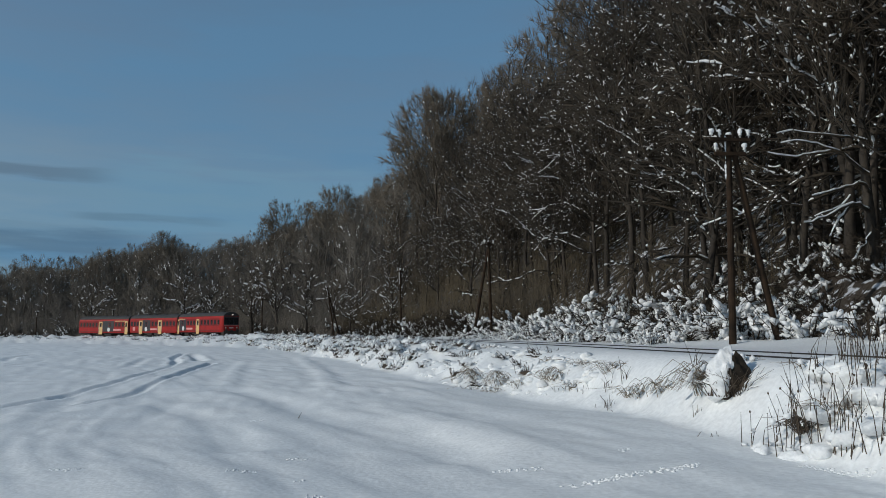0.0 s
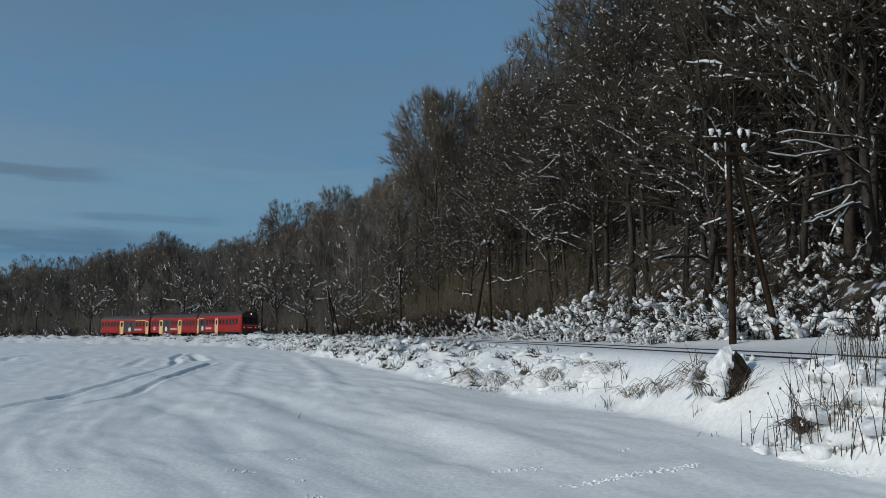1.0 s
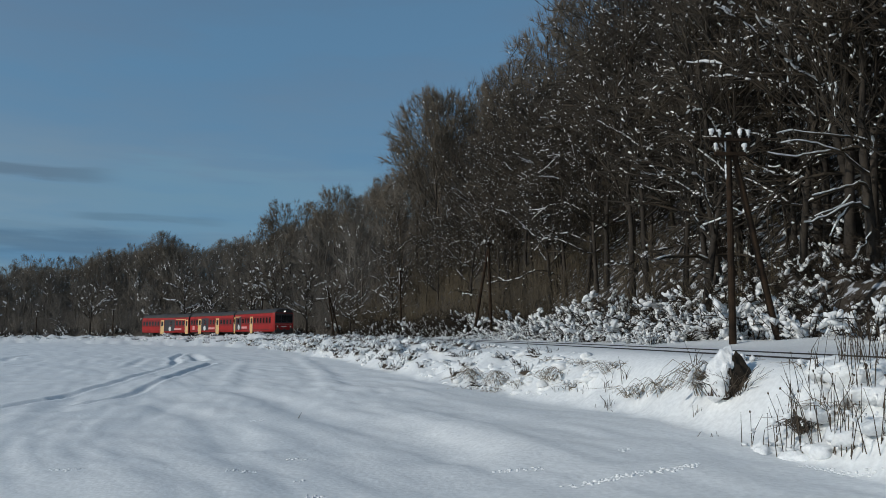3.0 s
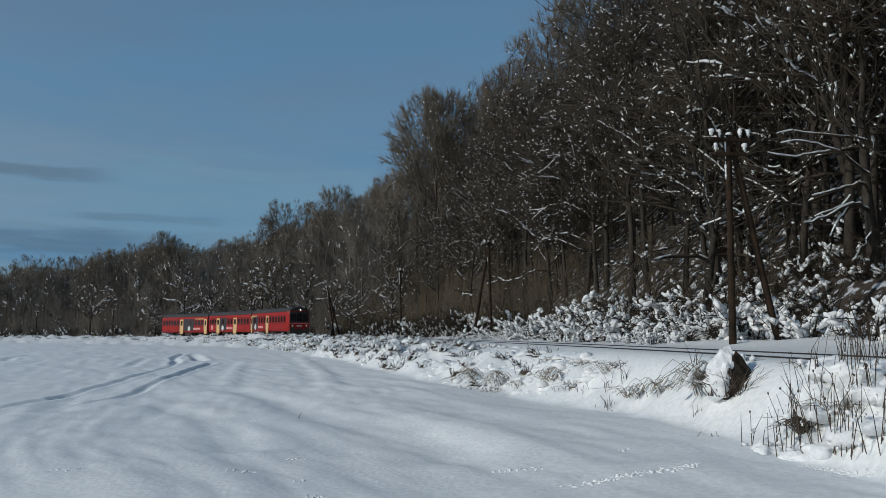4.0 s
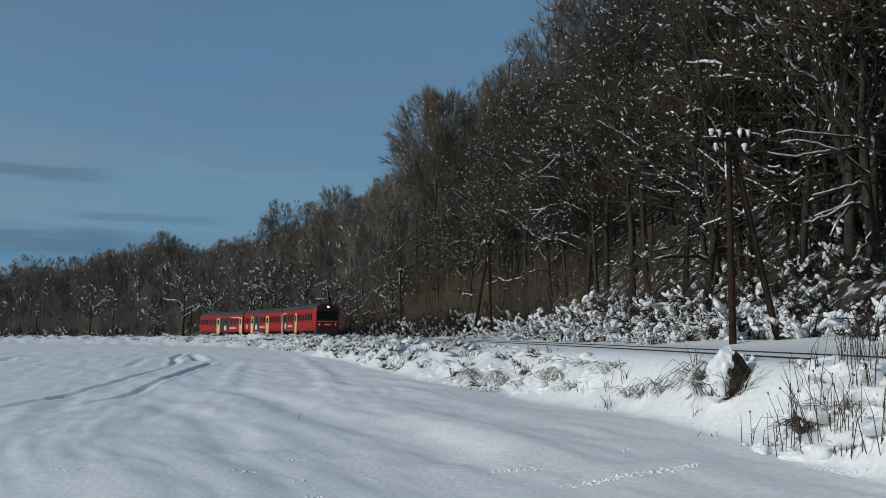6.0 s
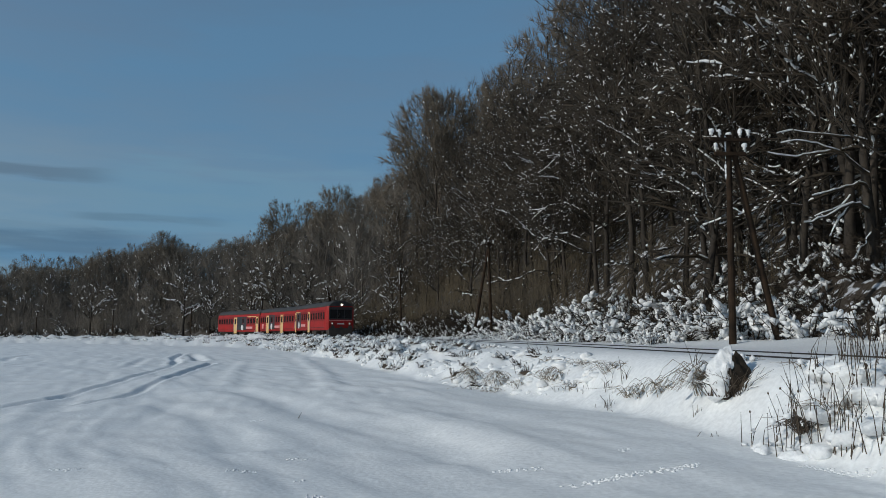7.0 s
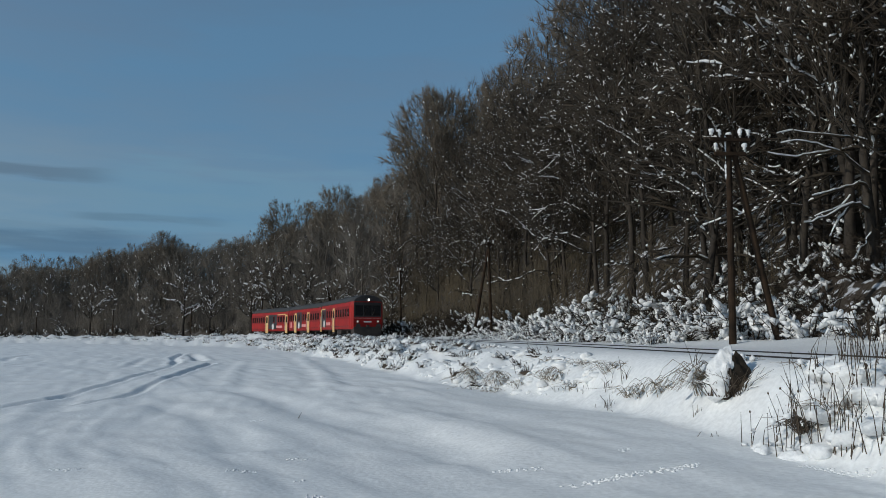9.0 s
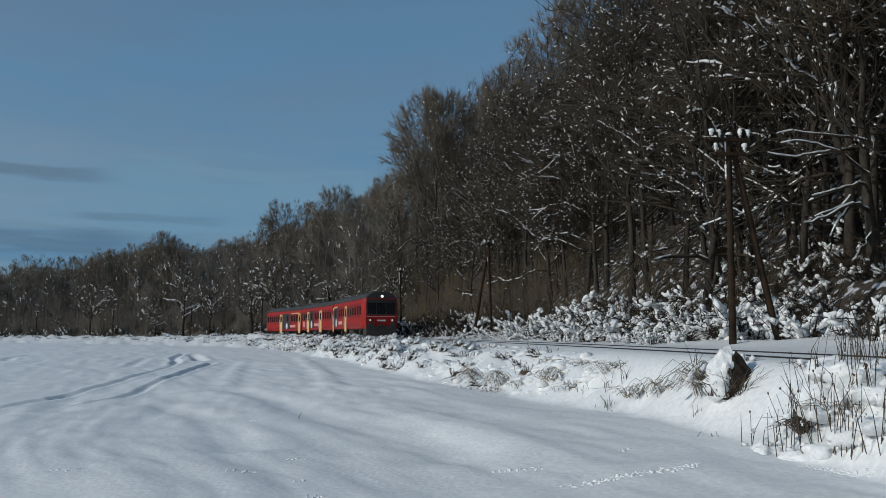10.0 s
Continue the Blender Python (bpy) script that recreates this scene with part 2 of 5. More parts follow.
def lobes(centres, ways, lengths, radii, rng, level=1, rough=0.28):
    """Long uneven lumps of snow lying along the given ways."""
    v, f = ICO[level]
    v = v @ np.array(Euler((0.55, 0.4, 0.0)).to_matrix())
    centres, ways = np.asarray(centres, float), np.asarray(ways, float)
    n = len(centres)
    d = ways / (np.linalg.norm(ways, axis=1, keepdims=True) + 1e-9)
    a = np.cross(d, rng.normal(0, 1, (n, 3)))
    a /= np.linalg.norm(a, axis=1, keepdims=True) + 1e-9
    b = np.cross(d, a)
    w = v[None] * (1 + rng.uniform(-rough, rough, (n, len(v), 1)))
    flat = rng.uniform(0.6, 1.0, (n, 1, 1))
    r, h = np.asarray(radii, float)[:, None, None], np.asarray(lengths, float)[:, None, None] * 0.5
    verts = centres[:, None] + a[:, None] * w[..., 0:1] * r + b[:, None] * w[..., 1:2] * r * flat + d[:, None] * w[..., 2:3] * h
    faces = (f[None] + (np.arange(n) * len(v))[:, None, None]).reshape(-1, 3)
    return verts.reshape(-1, 3), faces


NOISE_TABLE = np.random.RandomState(5).rand(256, 256)


def wave(x, y):
    """Smooth value noise, -1 to 1."""
    xi, yi = np.floor(x).astype(int), np.floor(y).astype(int)
    fx, fy = x - xi, y - yi
    fx, fy = fx * fx * fx * (fx * (fx * 6 - 15) + 10), fy * fy * fy * (fy * (fy * 6 - 15) + 10)
    t = lambda i, j: NOISE_TABLE[i % 256, j % 256]
    a = t(xi, yi) * (1 - fx) + t(xi + 1, yi) * fx
    b = t(xi, yi + 1) * (1 - fx) + t(xi + 1, yi + 1) * fx
    return (a * (1 - fy) + b * fy) * 2 - 1


# ---- the line of the railway: heading by distance along it ----
KNOTS = np.array([-160, -110, -80, -55, -30, 0, 30, 50, 70, 95.0])
HEADING = np.array([1.4947, 1.1588, 0.9371, 0.7138, 0.4514, 0.2721, 0.2195, 0.1235, 0.024, -0.1006])
RAIL_Z = -0.35
LINE_S = np.linspace(-420, 260, 2721)
heading = np.interp(LINE_S, KNOTS, HEADING)
heading = np.convolve(np.pad(heading, 40, mode="edge"), np.ones(81) / 81, "valid")
step = LINE_S[1] - LINE_S[0]
LINE_X, LINE_Y = np.cumsum(np.sin(heading)) * step, -np.cumsum(np.cos(heading)) * step
zero = np.argmin(np.abs(LINE_S))
LINE_X, LINE_Y = LINE_X - LINE_X[zero] - 4.8905, LINE_Y - LINE_Y[zero] + 60.1387


def rail_z(s):
    """Height of the rail top: level near the camera, falling gently into the distance."""
    return RAIL_Z + 0.0045 * np.clip(s, -150, 0)


def on_line(s, u=0.0):
    """The plan place at s along the line and u to its hill side."""
    h = np.interp(s, LINE_S, heading)
    return np.interp(s, LINE_S, LINE_X) + np.cos(h) * u, np.interp(s, LINE_S, LINE_Y) + np.sin(h) * u, h


def to_line(x, y):
    """s and u of plan places."""
    x, y = np.ravel(x).astype(np.float32), np.ravel(y).astype(np.float32)
    k = slice(None, None, 8)
    lx, ly, ls, lh = LINE_X[k].astype(np.float32), LINE_Y[k].astype(np.float32), LINE_S[k], heading[k]
    s, u = np.empty(len(x)), np.empty(len(x))
    for c in range(0, len(x), 8000):
        e = slice(c, c + 8000)
        i = ((x[e, None] - lx) ** 2 + (y[e, None] - ly) ** 2).argmin(1)
        dx, dy = x[e] - lx[i], y[e] - ly[i]
        along = dx * np.sin(lh[i]) - dy * np.cos(lh[i])
        s[e] = ls[i] + along
        u[e] = dx * np.cos(lh[i]) + dy * np.sin(lh[i])
    return s, u


FIELD_Z = -1.64
HILL_S = [-320, -140, -100, -60, -30, 0, 200]
HILL_H = [9.0, 9.4, 12.0, 28.0, 72.0, 85.0, 85.0]
# wheel ruts and old drift edges in the field: depth, width, plan
RUTS = [(0.045, 0.15, [(-9.6, 14.5), (-10.1, 17.3), (-10.25, 20.5)]),
        (0.055, 0.12, [(-10.25, 20.5), (-10.4, 22.6), (-10.9, 25.6), (-11.6, 29.5), (-13.2, 37.4), (-14.1, 40.6)]),
        (0.14, 0.20, [(-14.1, 40.6), (-16.3, 47.5), (-18.1, 52.0), (-19.5, 57.0), (-20.6, 61.5)]),
        (0.035, 0.30, [(-8.3, 16.6), (-9.2, 19.0)]),
        (0.055, 0.12, [(-8.7, 18.6), (-8.5, 20.3), (-8.6, 21.9), (-9.3, 25.1), (-9.8, 27.8)]),
        (0.12, 0.165, [(-9.8, 27.8), (-10.9, 33.7), (-12.5, 41.9)]),
        (0.16, 0.30, [(-14.4, 46.0), (-17.3, 54.5), (-18.7, 58.0)]),
        (-0.03, 0.28, [(-6.1, 21.9), (-7.7, 28.5), (-11.3, 44.0)]),
        (-0.05, 0.30, [(-2.9, 20.5), (-4.5, 28.8), (-6.4, 37.0), (-9.4, 51.0)]),
        (0.05, 0.25, [(-15.0, 37.0), (-20.0, 52.0)]),
        (0.07, 0.25, [(-26.8, 47.6), (-29.5, 53.0), (-30.5, 58.4)]),
        (0.05, 0.40, [(-6.2, 22.0), (-4.7, 20.0), (-3.0, 16.0), (-1.8, 13.4), (-0.7, 11.7), (0.2, 9.5)]),
        (0.045, 0.30, [(-6.3, 17.6), (-5.4, 16.2), (-4.4, 14.6), (-3.6, 12.6), (-2.7, 10.5)]),
        (0.030, 0.40, [(-1.6, 18.5), (0.2, 14.0), (1.2, 11.0), (2.0, 8.5)])]


def near_path(x, y, path):
    best = np.full(x.shape, 1e9)
    for (ax, ay), (bx, by) in zip(path, path[1:]):
        t = np.clip(((x - ax) * (bx - ax) + (y - ay) * (by - ay)) / ((bx - ax) ** 2 + (by - ay) ** 2), 0, 1)
        best = np.minimum(best, np.hypot(x - ax - t * (bx - ax), y - ay - t * (by - ay)))
    return best


def soft_step(a, b, x):
    t = np.clip((x - a) / (b - a), 0, 1)
    return t * t * (3 - 2 * t)


def height(x, y):
    """The ground's height, with s and u."""
    x, y = np.asarray(x, float), np.asarray(y, float)
    s, u = to_line(x, y)
    s, u = s.reshape(x.shape), u.reshape(x.shape)
    # field: long drifts and ripples
    a, b = x * 0.40 - y * 0.92, x * 0.92 + y * 0.40
    b = b + 0.6 * wave(a * 0.15 + 40, b * 0.2)
    calm = 1 - 0.45 * soft_step(16, 30, np.hypot(x, y))
    field = FIELD_Z + 0.10 * wave(x * 0.06 + 3, y * 0.06) + calm * (0.060 * wave(a * 0.10 + 7, b * 0.34) + 0.044 * wave(a * 0.22, b * 0.8 + 5))
    field = field + 0.016 * wave(x * 0.9 + 11, y * 1.3) + 0.020 * wave(a * 0.35 + 9, b * 2.0) + 0.009 * wave(a * 0.9 + 2, b * 4.4) + 0.007 * wave(x * 2.6, y * 2.2 + 3)
    for deep, wide, path in RUTS:
        d = near_path(x, y, path) + 0.12 * wide * wave(x * 0.9, y * 0.9)
        field = field - deep * np.exp(-(np.abs(d) / wide) ** 3) + deep * 0.35 * np.exp(-((d - 2.1 * wide) / (0.8 * wide)) ** 2)
    # bank and rough strip beside the line
    foot = np.interp(s, [-200, -80, -40, -10, 15, 30, 38, 43, 48, 53, 58], [11.0, 11.0, 9.0, 6.2, 5.3, 5.0, 4.5, 3.5, 2.5, 2.15, 1.8])
    field = field + 0.40 * np.clip((u + 14) / 11.0, 0, 1) * soft_step(5, 30, s)
    lump = 0.22 * wave(x * 0.7, y * 0.7 + 9) + 0.13 * wave(x * 1.9 + 4, y * 1.9) + 0.05 * wave(x * 4.7, y * 4.7)
    rise = soft_step(-foot - 0.6, -1.9, u)
    rise = np.where(s > 5, soft_step(-foot - 0.3, -1.3, u) * 0.62 + soft_step(-foot - 0.3, -foot + 0.7, u) * 0.38, rise)
    strip = soft_step(-foot - 0.4, -foot + 0.4, u) * (1 - soft_step(-2.6, -1.7, u))
    bed = rail_z(s) - 0.022
    z = field * (1 - rise) + bed * rise + lump * strip
    # a lip of ploughed snow along the far part of the line
    z = z + (0.38 + 0.10 * wave(x * 0.35, y * 0.35)) * soft_step(8, 45, -s) * np.exp(-((u + 2.7) / 0.8) ** 2)
    # shoulder and cutting on the hill side, then the wooded slope
    shoulder = 0.25 * soft_step(2.4, 6.5, u) + 0.10 * wave(x * 0.5, y * 0.5) * soft_step(2.6, 4.0, u)
    top = np.interp(s, HILL_S, HILL_H)
    climb = np.maximum(u - 7.2, 0) * math.tan(radians(41)) / top
    rough = 0.5 * wave(x * 0.12, y * 0.12) * soft_step(9, 20, u) + 0.22 * wave(x * 0.55 + 2, y * 0.55) * soft_step(7, 9, u)
    z = z + shoulder + top * (1 - np.exp(-climb - 0.5 * climb ** 2)) + rough
    return z, s, u


def ground_at(x, y):
    z, _, _ = height(np.array([x]), np.array([y]))
    return float(z[0])


def build_ground():
    ring = np.concatenate([[0.0, 0.9], np.arange(1.5, 14, 0.085), 14 * 1.0085 ** np.arange(0, 196), 14 * 1.0085 ** 195 * 1.024 ** np.arange(1, 72)])
    ring = np.concatenate([ring, ring[-1] * 1.25 ** np.arange(1, 11)])
    fine = np.concatenate([np.arange(-36, 0, 0.16), np.arange(0, 36, 0.23)])
    turn = np.radians(np.concatenate([fine, np.arange(36, 324, 4.0)]))
    r, t = np.meshgrid(ring, turn, indexing="ij")
    x, y = r * np.sin(t), r * np.cos(t)
    z, s, u = height(x, y)
    n, m = r.shape
    i, j = np.meshgrid(np.arange(n - 1), np.arange(m), indexing="ij")
    k = (j + 1) % m
    quads = np.stack([i * m + j, i * m + k, (i + 1) * m + k, (i + 1) * m + j], -1).reshape(-1, 4)[:, ::-1]
    me = mesh_of("ground", np.stack([x, y, z], -1).reshape(-1, 3), quads, [SNOW, FLOOR, LITTER], True)
    wood = np.where(u[:-1] > np.interp(s[:-1], [0, 14, 30], [2.9, 5.0, 6.2]), np.where(s[:-1] > 8, 1, 2), 0).astype(np.int32)
    me.polygons.foreach_set("material_index", wood.ravel())
    tagged(new("ground", me), "snow-covered field rising to a railway bank and wooded slope", "ground", kind="structure")


build_ground()


# ---- railway: two rails lying in the snow ----
def build_rails():
    base = tagged(new("railway_track"), "single railway line half buried in fresh snow", "railway", kind="structure")
    s = np.arange(-330, 150, 1.0)
    prof = np.array([(-0.065, -0.16), (-0.065, -0.14), (-0.012, -0.11), (-0.012, -0.045), (-0.036, -0.03), (-0.036, 0.0),
                     (0.036, 0.0), (0.036, -0.03), (0.012, -0.045), (0.012, -0.11), (0.065, -0.14), (0.065, -0.16)])
    for u in (-0.7535, 0.7535):
        rows = []
        for a, b in prof:
            x, y, _ = on_line(s, u + a)
            rows.append(np.stack([x, y, rail_z(s) + b], -1))
        v = np.stack(rows, 1)
        n, k = v.shape[:2]
        i, j = np.meshgrid(np.arange(n - 1), np.arange(k - 1), indexing="ij")
        q = np.stack([i * k + j, i * k + j + 1, (i + 1) * k + j + 1, (i + 1) * k + j], -1).reshape(-1, 4)
        mesh_part("rail", mesh_of("rail", v.reshape(-1, 3), q, STEEL), base)


build_rails()


# ---- train: three two-axle railcars ----
HALF, SIDE, PITCH = 6.70, 1.45, 13.97
LOWER = [(-1.38, 0.72), (-SIDE, 0.98), (-SIDE, 2.72), (-1.38, 3.06), (1.38, 3.06), (SIDE, 2.72), (SIDE, 0.98), (1.38, 0.72)]
UPPER = [(-1.40, 3.04), (-1.32, 3.20), (-1.06, 3.42), (-0.66, 3.57), (0.0, 3.63), (0.66, 3.57), (1.06, 3.42), (1.32, 3.20), (1.40, 3.04)]


def loft(profile, sections):
    """A shell through scaled copies of a profile: (x, width factor, height drop factor)."""
    bm = bmesh.new()
    rings = [[bm.verts.new((x, y * w, profile[0][1] + (z - profile[0][1]) * h)) for y, z in profile] for x, w, h in sections]
    k = len(profile)
    for a, b in zip(rings, rings[1:]):
        for i in range(k):
            bm.faces.new((a[i], a[(i + 1) % k], b[(i + 1) % k], b[i]))
    bm.faces.new(rings[0][::-1])
    bm.faces.new(rings[-1])
    bmesh.ops.recalc_face_normals(bm, faces=bm.faces)
    return bm


def tube(x0, x1, y, z, outer, inner, sides=20):
    """A hollow lamp hood along x, open at the front."""
    bm = bmesh.new()
    ring = lambda x, r: [bm.verts.new((x, y + r * math.cos(k * 2 * math.pi / sides), z + r * math.sin(k * 2 * math.pi / sides))) for k in range(sides)]
    rings = [ring(x0, outer), ring(x1, outer), ring(x1, inner), ring(x0 + 0.01, inner)]
    for a, b in zip(rings, rings[1:]):
        for i in range(sides):
            bm.faces.new((a[i], a[(i + 1) % sides], b[(i + 1) % sides], b[i]))
    bm.faces.new(rings[0])
    bmesh.ops.recalc_face_normals(bm, faces=bm.faces)
    return bm


def wheelset_mesh():
    bm = bmesh.new()
    add_rod(bm, (0, -0.9, 0), (0, 0.9, 0), 0.07, sides=8)
    for y in (-0.75, 0.75):
        add_rod(bm, (0, y - 0.065, 0), (0, y + 0.065, 0), 0.42, sides=24)
        add_rod(bm, (0, y - 0.09, 0), (0, y + 0.09, 0), 0.13, sides=10)
        out = 0.075 if y > 0 else -0.075
        for k in range(4):
            a = k * math.pi / 2
            add_rod(bm, (0.24 * math.cos(a), y + out * 0.7, 0.24 * math.sin(a)), (0.24 * math.cos(a), y + out, 0.24 * math.sin(a)), 0.06, sides=6)
    me = bpy.data.meshes.new("wheelset")
    bm.to_mesh(me)
    bm.free()
    me.materials.append(FRAME_DARK)
    return me


WHEELSET = wheelset_mesh()


def side_panel(name, car, x0, x1, z0, z1, mat, proud=0.012, label="", bevel=0.0):
    """The same flat piece on both sides of the car."""
    made = []
    for y in (-1, 1):
        lo, hi = sorted((y * (SIDE - 0.01), y * (SIDE + proud)))
        made.append(part(name, box((x0, lo, z0), (x1, hi, z1), bevel), mat, car, label))
    return made


def build_car(label, windows, doors, dark, badge, stripe, bars, emblem, lead):
    """A railcar with its middle over the origin, rail top at z = 0, running towards +x. Places along it run 0 (rear) to 1 (front)."""
    at = lambda f: -HALF + 2 * HALF * f
    car = tagged(new("railcar"), label, "railcar", group="cars of the train")
    front = [(HALF - 0.75, 1.0, 1.0), (HALF - 0.25, 0.95, 1.0), (HALF, 0.84, 1.0)] if lead else [(HALF - 0.12, 1.0, 1.0), (HALF, 0.96, 1.0)]
    rear = [(-HALF, 0.96, 1.0), (-HALF + 0.12, 1.0, 1.0)]
    part("body", loft(LOWER, rear + front), RED, car)
    top_front = [(HALF - 0.9, 1.0, 1.0), (HALF - 0.35, 0.96, 0.99), (HALF - 0.02, 0.86, 0.93)] if lead else [(HALF - 0.12, 1.0, 1.0), (HALF - 0.02, 0.96, 0.95)]
    part("roof", loft(UPPER, [(-HALF + 0.02, 0.96, 0.95), (-HALF + 0.12, 1.0, 1.0)] + top_front), ROOF, car, "dark grey roof")
    for y in (-1, 1):
        part("gutter", box((-HALF + 0.1, y * 1.40 - 0.03, 3.02), (HALF - 0.8, y * 1.40 + 0.03, 3.07)), FRAME_DARK, car)
    for x in (-4.2, -1.4, 1.6, 4.4):
        part("roof_vent", box((x - 0.3, -0.25, 3.56), (x + 0.3, 0.25, 3.73), 0.05), ROOF, car)
    for f0, f1 in dark:
        side_panel("dark_panel", car, at(f0), at(f1), 0.98, 2.72, BLACK, 0.006, "black painted panel")
    last = 0.004
    for f0, f1 in sorted(dark) + [(0.996, 1)]:
        side_panel("window_band", car, at(last), at(f0 if f0 < 0.99 or not lead else 0.94), 1.62, 2.70, RED_BAND, 0.004, "darker red window band")
        last = f1
    for f in windows:
        for w in side_panel("window", car, at(f) - 0.31, at(f) + 0.31, 1.76, 2.52, RED_BAND, 0.012):
            y = SIDE + 0.014 if w.data.vertices[0].co.y > 0 else -SIDE - 0.014
            part("pane", box((at(f) - 0.26, y - 0.004, 1.82), (at(f) + 0.26, y + 0.004, 2.46)), GLASS, w)
    for f, wide in doors:
        for d in side_panel("door", car, at(f) - wide / 2, at(f) + wide / 2, 0.50, 2.66, YELLOW, 0.022, "yellow door"):
            y = SIDE + 0.025 if d.data.vertices[0].co.y > 0 else -SIDE - 0.025
            part("pane", box((at(f) - wide * 0.28, y - 0.004, 1.75), (at(f) + wide * 0.28, y + 0.004, 2.45)), GLASS, d)
            part("step", box((at(f) - 0.4, y * 0.93 - 0.12, 0.34), (at(f) + 0.4, y * 0.93 + 0.12, 0.40)), FRAME_DARK, d)
    for f in badge:
        for y in (-1, 1):
            bm = bmesh.new()
            bmesh.ops.create_cone(bm, cap_ends=True, segments=24, radius1=0.36, radius2=0.36, depth=0.03, matrix=Matrix.Translation((at(f), y * (SIDE + 0.003), 1.28)) @ Matrix.Rotation(math.pi / 2, 4, "X"))
            part("badge", bm, WHITE, car, "white round panel")
    for f0, f1 in stripe:
        side_panel("stripe", car, at(f0), at(f1), 1.12, 1.40, PINK, 0.016, "pale stripe of lettering size")
    for f0, f1 in bars:
        side_panel("top_bar", car, at(f0), at(f1), 2.64, 2.76, YELLOW, 0.016, "yellow line above the windows")
    for f in emblem:
        side_panel("emblem", car, at(f) - 0.35, at(f) + 0.35, 1.05, 1.65, PINK, 0.016, "pale round mark", 0.008)
    # handrails beside the doors
    for f, wide in doors:
        for y in (-1, 1):
            for x in (at(f) - wide / 2 - 0.08, at(f) + wide / 2 + 0.08):
                part("handrail", rod((x, y * (SIDE + 0.05), 0.85), (x, y * (SIDE + 0.05), 2.0), 0.015, sides=6), PORCELAIN, car)
    for y in (-1, 1):
        part("skirt_line", box((-HALF + 0.15, y * (SIDE - 0.012) - 0.02, 0.97), (HALF - 0.8, y * (SIDE - 0.012) + 0.02, 1.0)), FRAME_DARK, car)
    # underframe
    part("underframe", box((-HALF + 0.2, -1.2, 0.62), (HALF - 0.2, 1.2, 0.80)), FRAME_DARK, car)
    for x0, x1, y0, y1 in ((-1.9, -0.4, -1.25, -0.55), (0.2, 2.0, -1.25, -0.5), (-1.5, 0.8, 0.55, 1.25), (1.2, 2.1, 0.55, 1.25)):
        part("equipment_box", box((x0, y0, 0.28), (x1, y1, 0.66), 0.03), FRAME_DARK, car)
    for x in (-4.0, 4.0):
        for y in (-1.02, 1.02):
            bm = box((x - 0.22, y - 0.13, 0.26), (x + 0.22, y + 0.13, 0.60), 0.03)
            for k in range(4):
                add_box(bm, (x - 0.62 + 0.1 * k, y - 0.05, 0.62 - 0.03 * k), (x + 0.62 - 0.1 * k, y + 0.05, 0.645 - 0.03 * k))
            part("axle_box", bm, FRAME_DARK, car)
    for x in (-4.0, 4.0):
        w = mesh_part("wheelset", WHEELSET, car)
        w.location = (x, 0, 0.42)
    for x, sign in ((-HALF, -1), (HALF, 1)):
        for y in (-0.88, 0.88):
            bm = rod((x, y, 0.98), (x + sign * 0.24, y, 0.98), 0.09)
            add_rod(bm, (x + sign * 0.22, y, 0.98), (x + sign * 0.28, y, 0.98), 0.21, sides=16)
            part("buffer", bm, FRAME_DARK, car)
        part("coupling", box((x - 0.1, -0.12, 0.88), (x + sign * 0.26, 0.12, 1.06), 0.02), FRAME_DARK, car)
    if not lead:
        part("gangway", box((HALF - 0.05, -0.55, 0.85), (HALF + 0.25, 0.55, 2.95), 0.05), BLACK, car)
        part("end_wall", box((HALF - 0.05, -1.36, 0.78), (HALF + 0.012, 1.34, 3.02)), BLACK, car, "blackened end wall")
    part("end_wall", box((-HALF - 0.012, -1.36, 0.78), (-HALF + 0.05, 1.34, 3.02)), BLACK, car, "blackened end wall")
    if lead:
        x = HALF
        mask = part("windscreen", box((x - 0.03, -1.18, 1.75), (x + 0.015, 1.18, 2.98), 0.01), BLACK, car, "wide black windscreen surround")
        for y0, y1 in ((-1.08, -0.40), (-0.34, 0.34), (0.40, 1.08)):
            part("pane", box((x + 0.012, y0, 1.86), (x + 0.024, y1, 2.72)), GLASS, mask)
        for y in (-0.37, 0.37):
            part("wiper", rod((x + 0.04, y, 1.84), (x + 0.04, y + 0.25, 2.4), 0.012, sides=5), FRAME_DARK, mask)
        # hoods lengthened to hide the glow at an angle, in place of directed beams
        hood = part("headlight", tube(x - 0.10, x + 0.36, 0.0, 3.20, 0.15, 0.088), BLACK, car, "roof headlight, its dark hood lengthened to stand in for a narrow beam")
        part("lens", rod((x - 0.06, 0, 3.20), (x + 0.02, 0, 3.20), 0.086, sides=20), LAMP, hood, "shining headlight")
        for y in (-0.88, 0.88):
            lamp = part("marker_lamp", tube(x - 0.05, x + 0.09, y, 1.36, 0.13, 0.085), BLACK, car)
            part("lens", rod((x - 0.03, y, 1.36), (x + 0.015, y, 1.36), 0.083, sides=20), SIDE_LAMP, lamp)
        part("trim_line", box((x - 0.02, -1.15, 1.62), (x + 0.018, 1.15, 1.67)), PINK, car, "pale line under the windscreen")
        part("nose_mark", box((x - 0.02, -0.34, 1.28), (x + 0.018, 0.34, 1.40)), WHITE, car, "white plate")
        part("plough", loft([(-1.32, 0.14), (-1.32, 0.92), (1.32, 0.92), (1.32, 0.14)], [(x - 0.5, 1.0, 1.0), (x + 0.06, 0.9, 1.0)]), FRAME_DARK, car)
    return car


def spread(a, b, n):
    return [a + (b - a) * (i + 0.5) / n for i in range(n)]


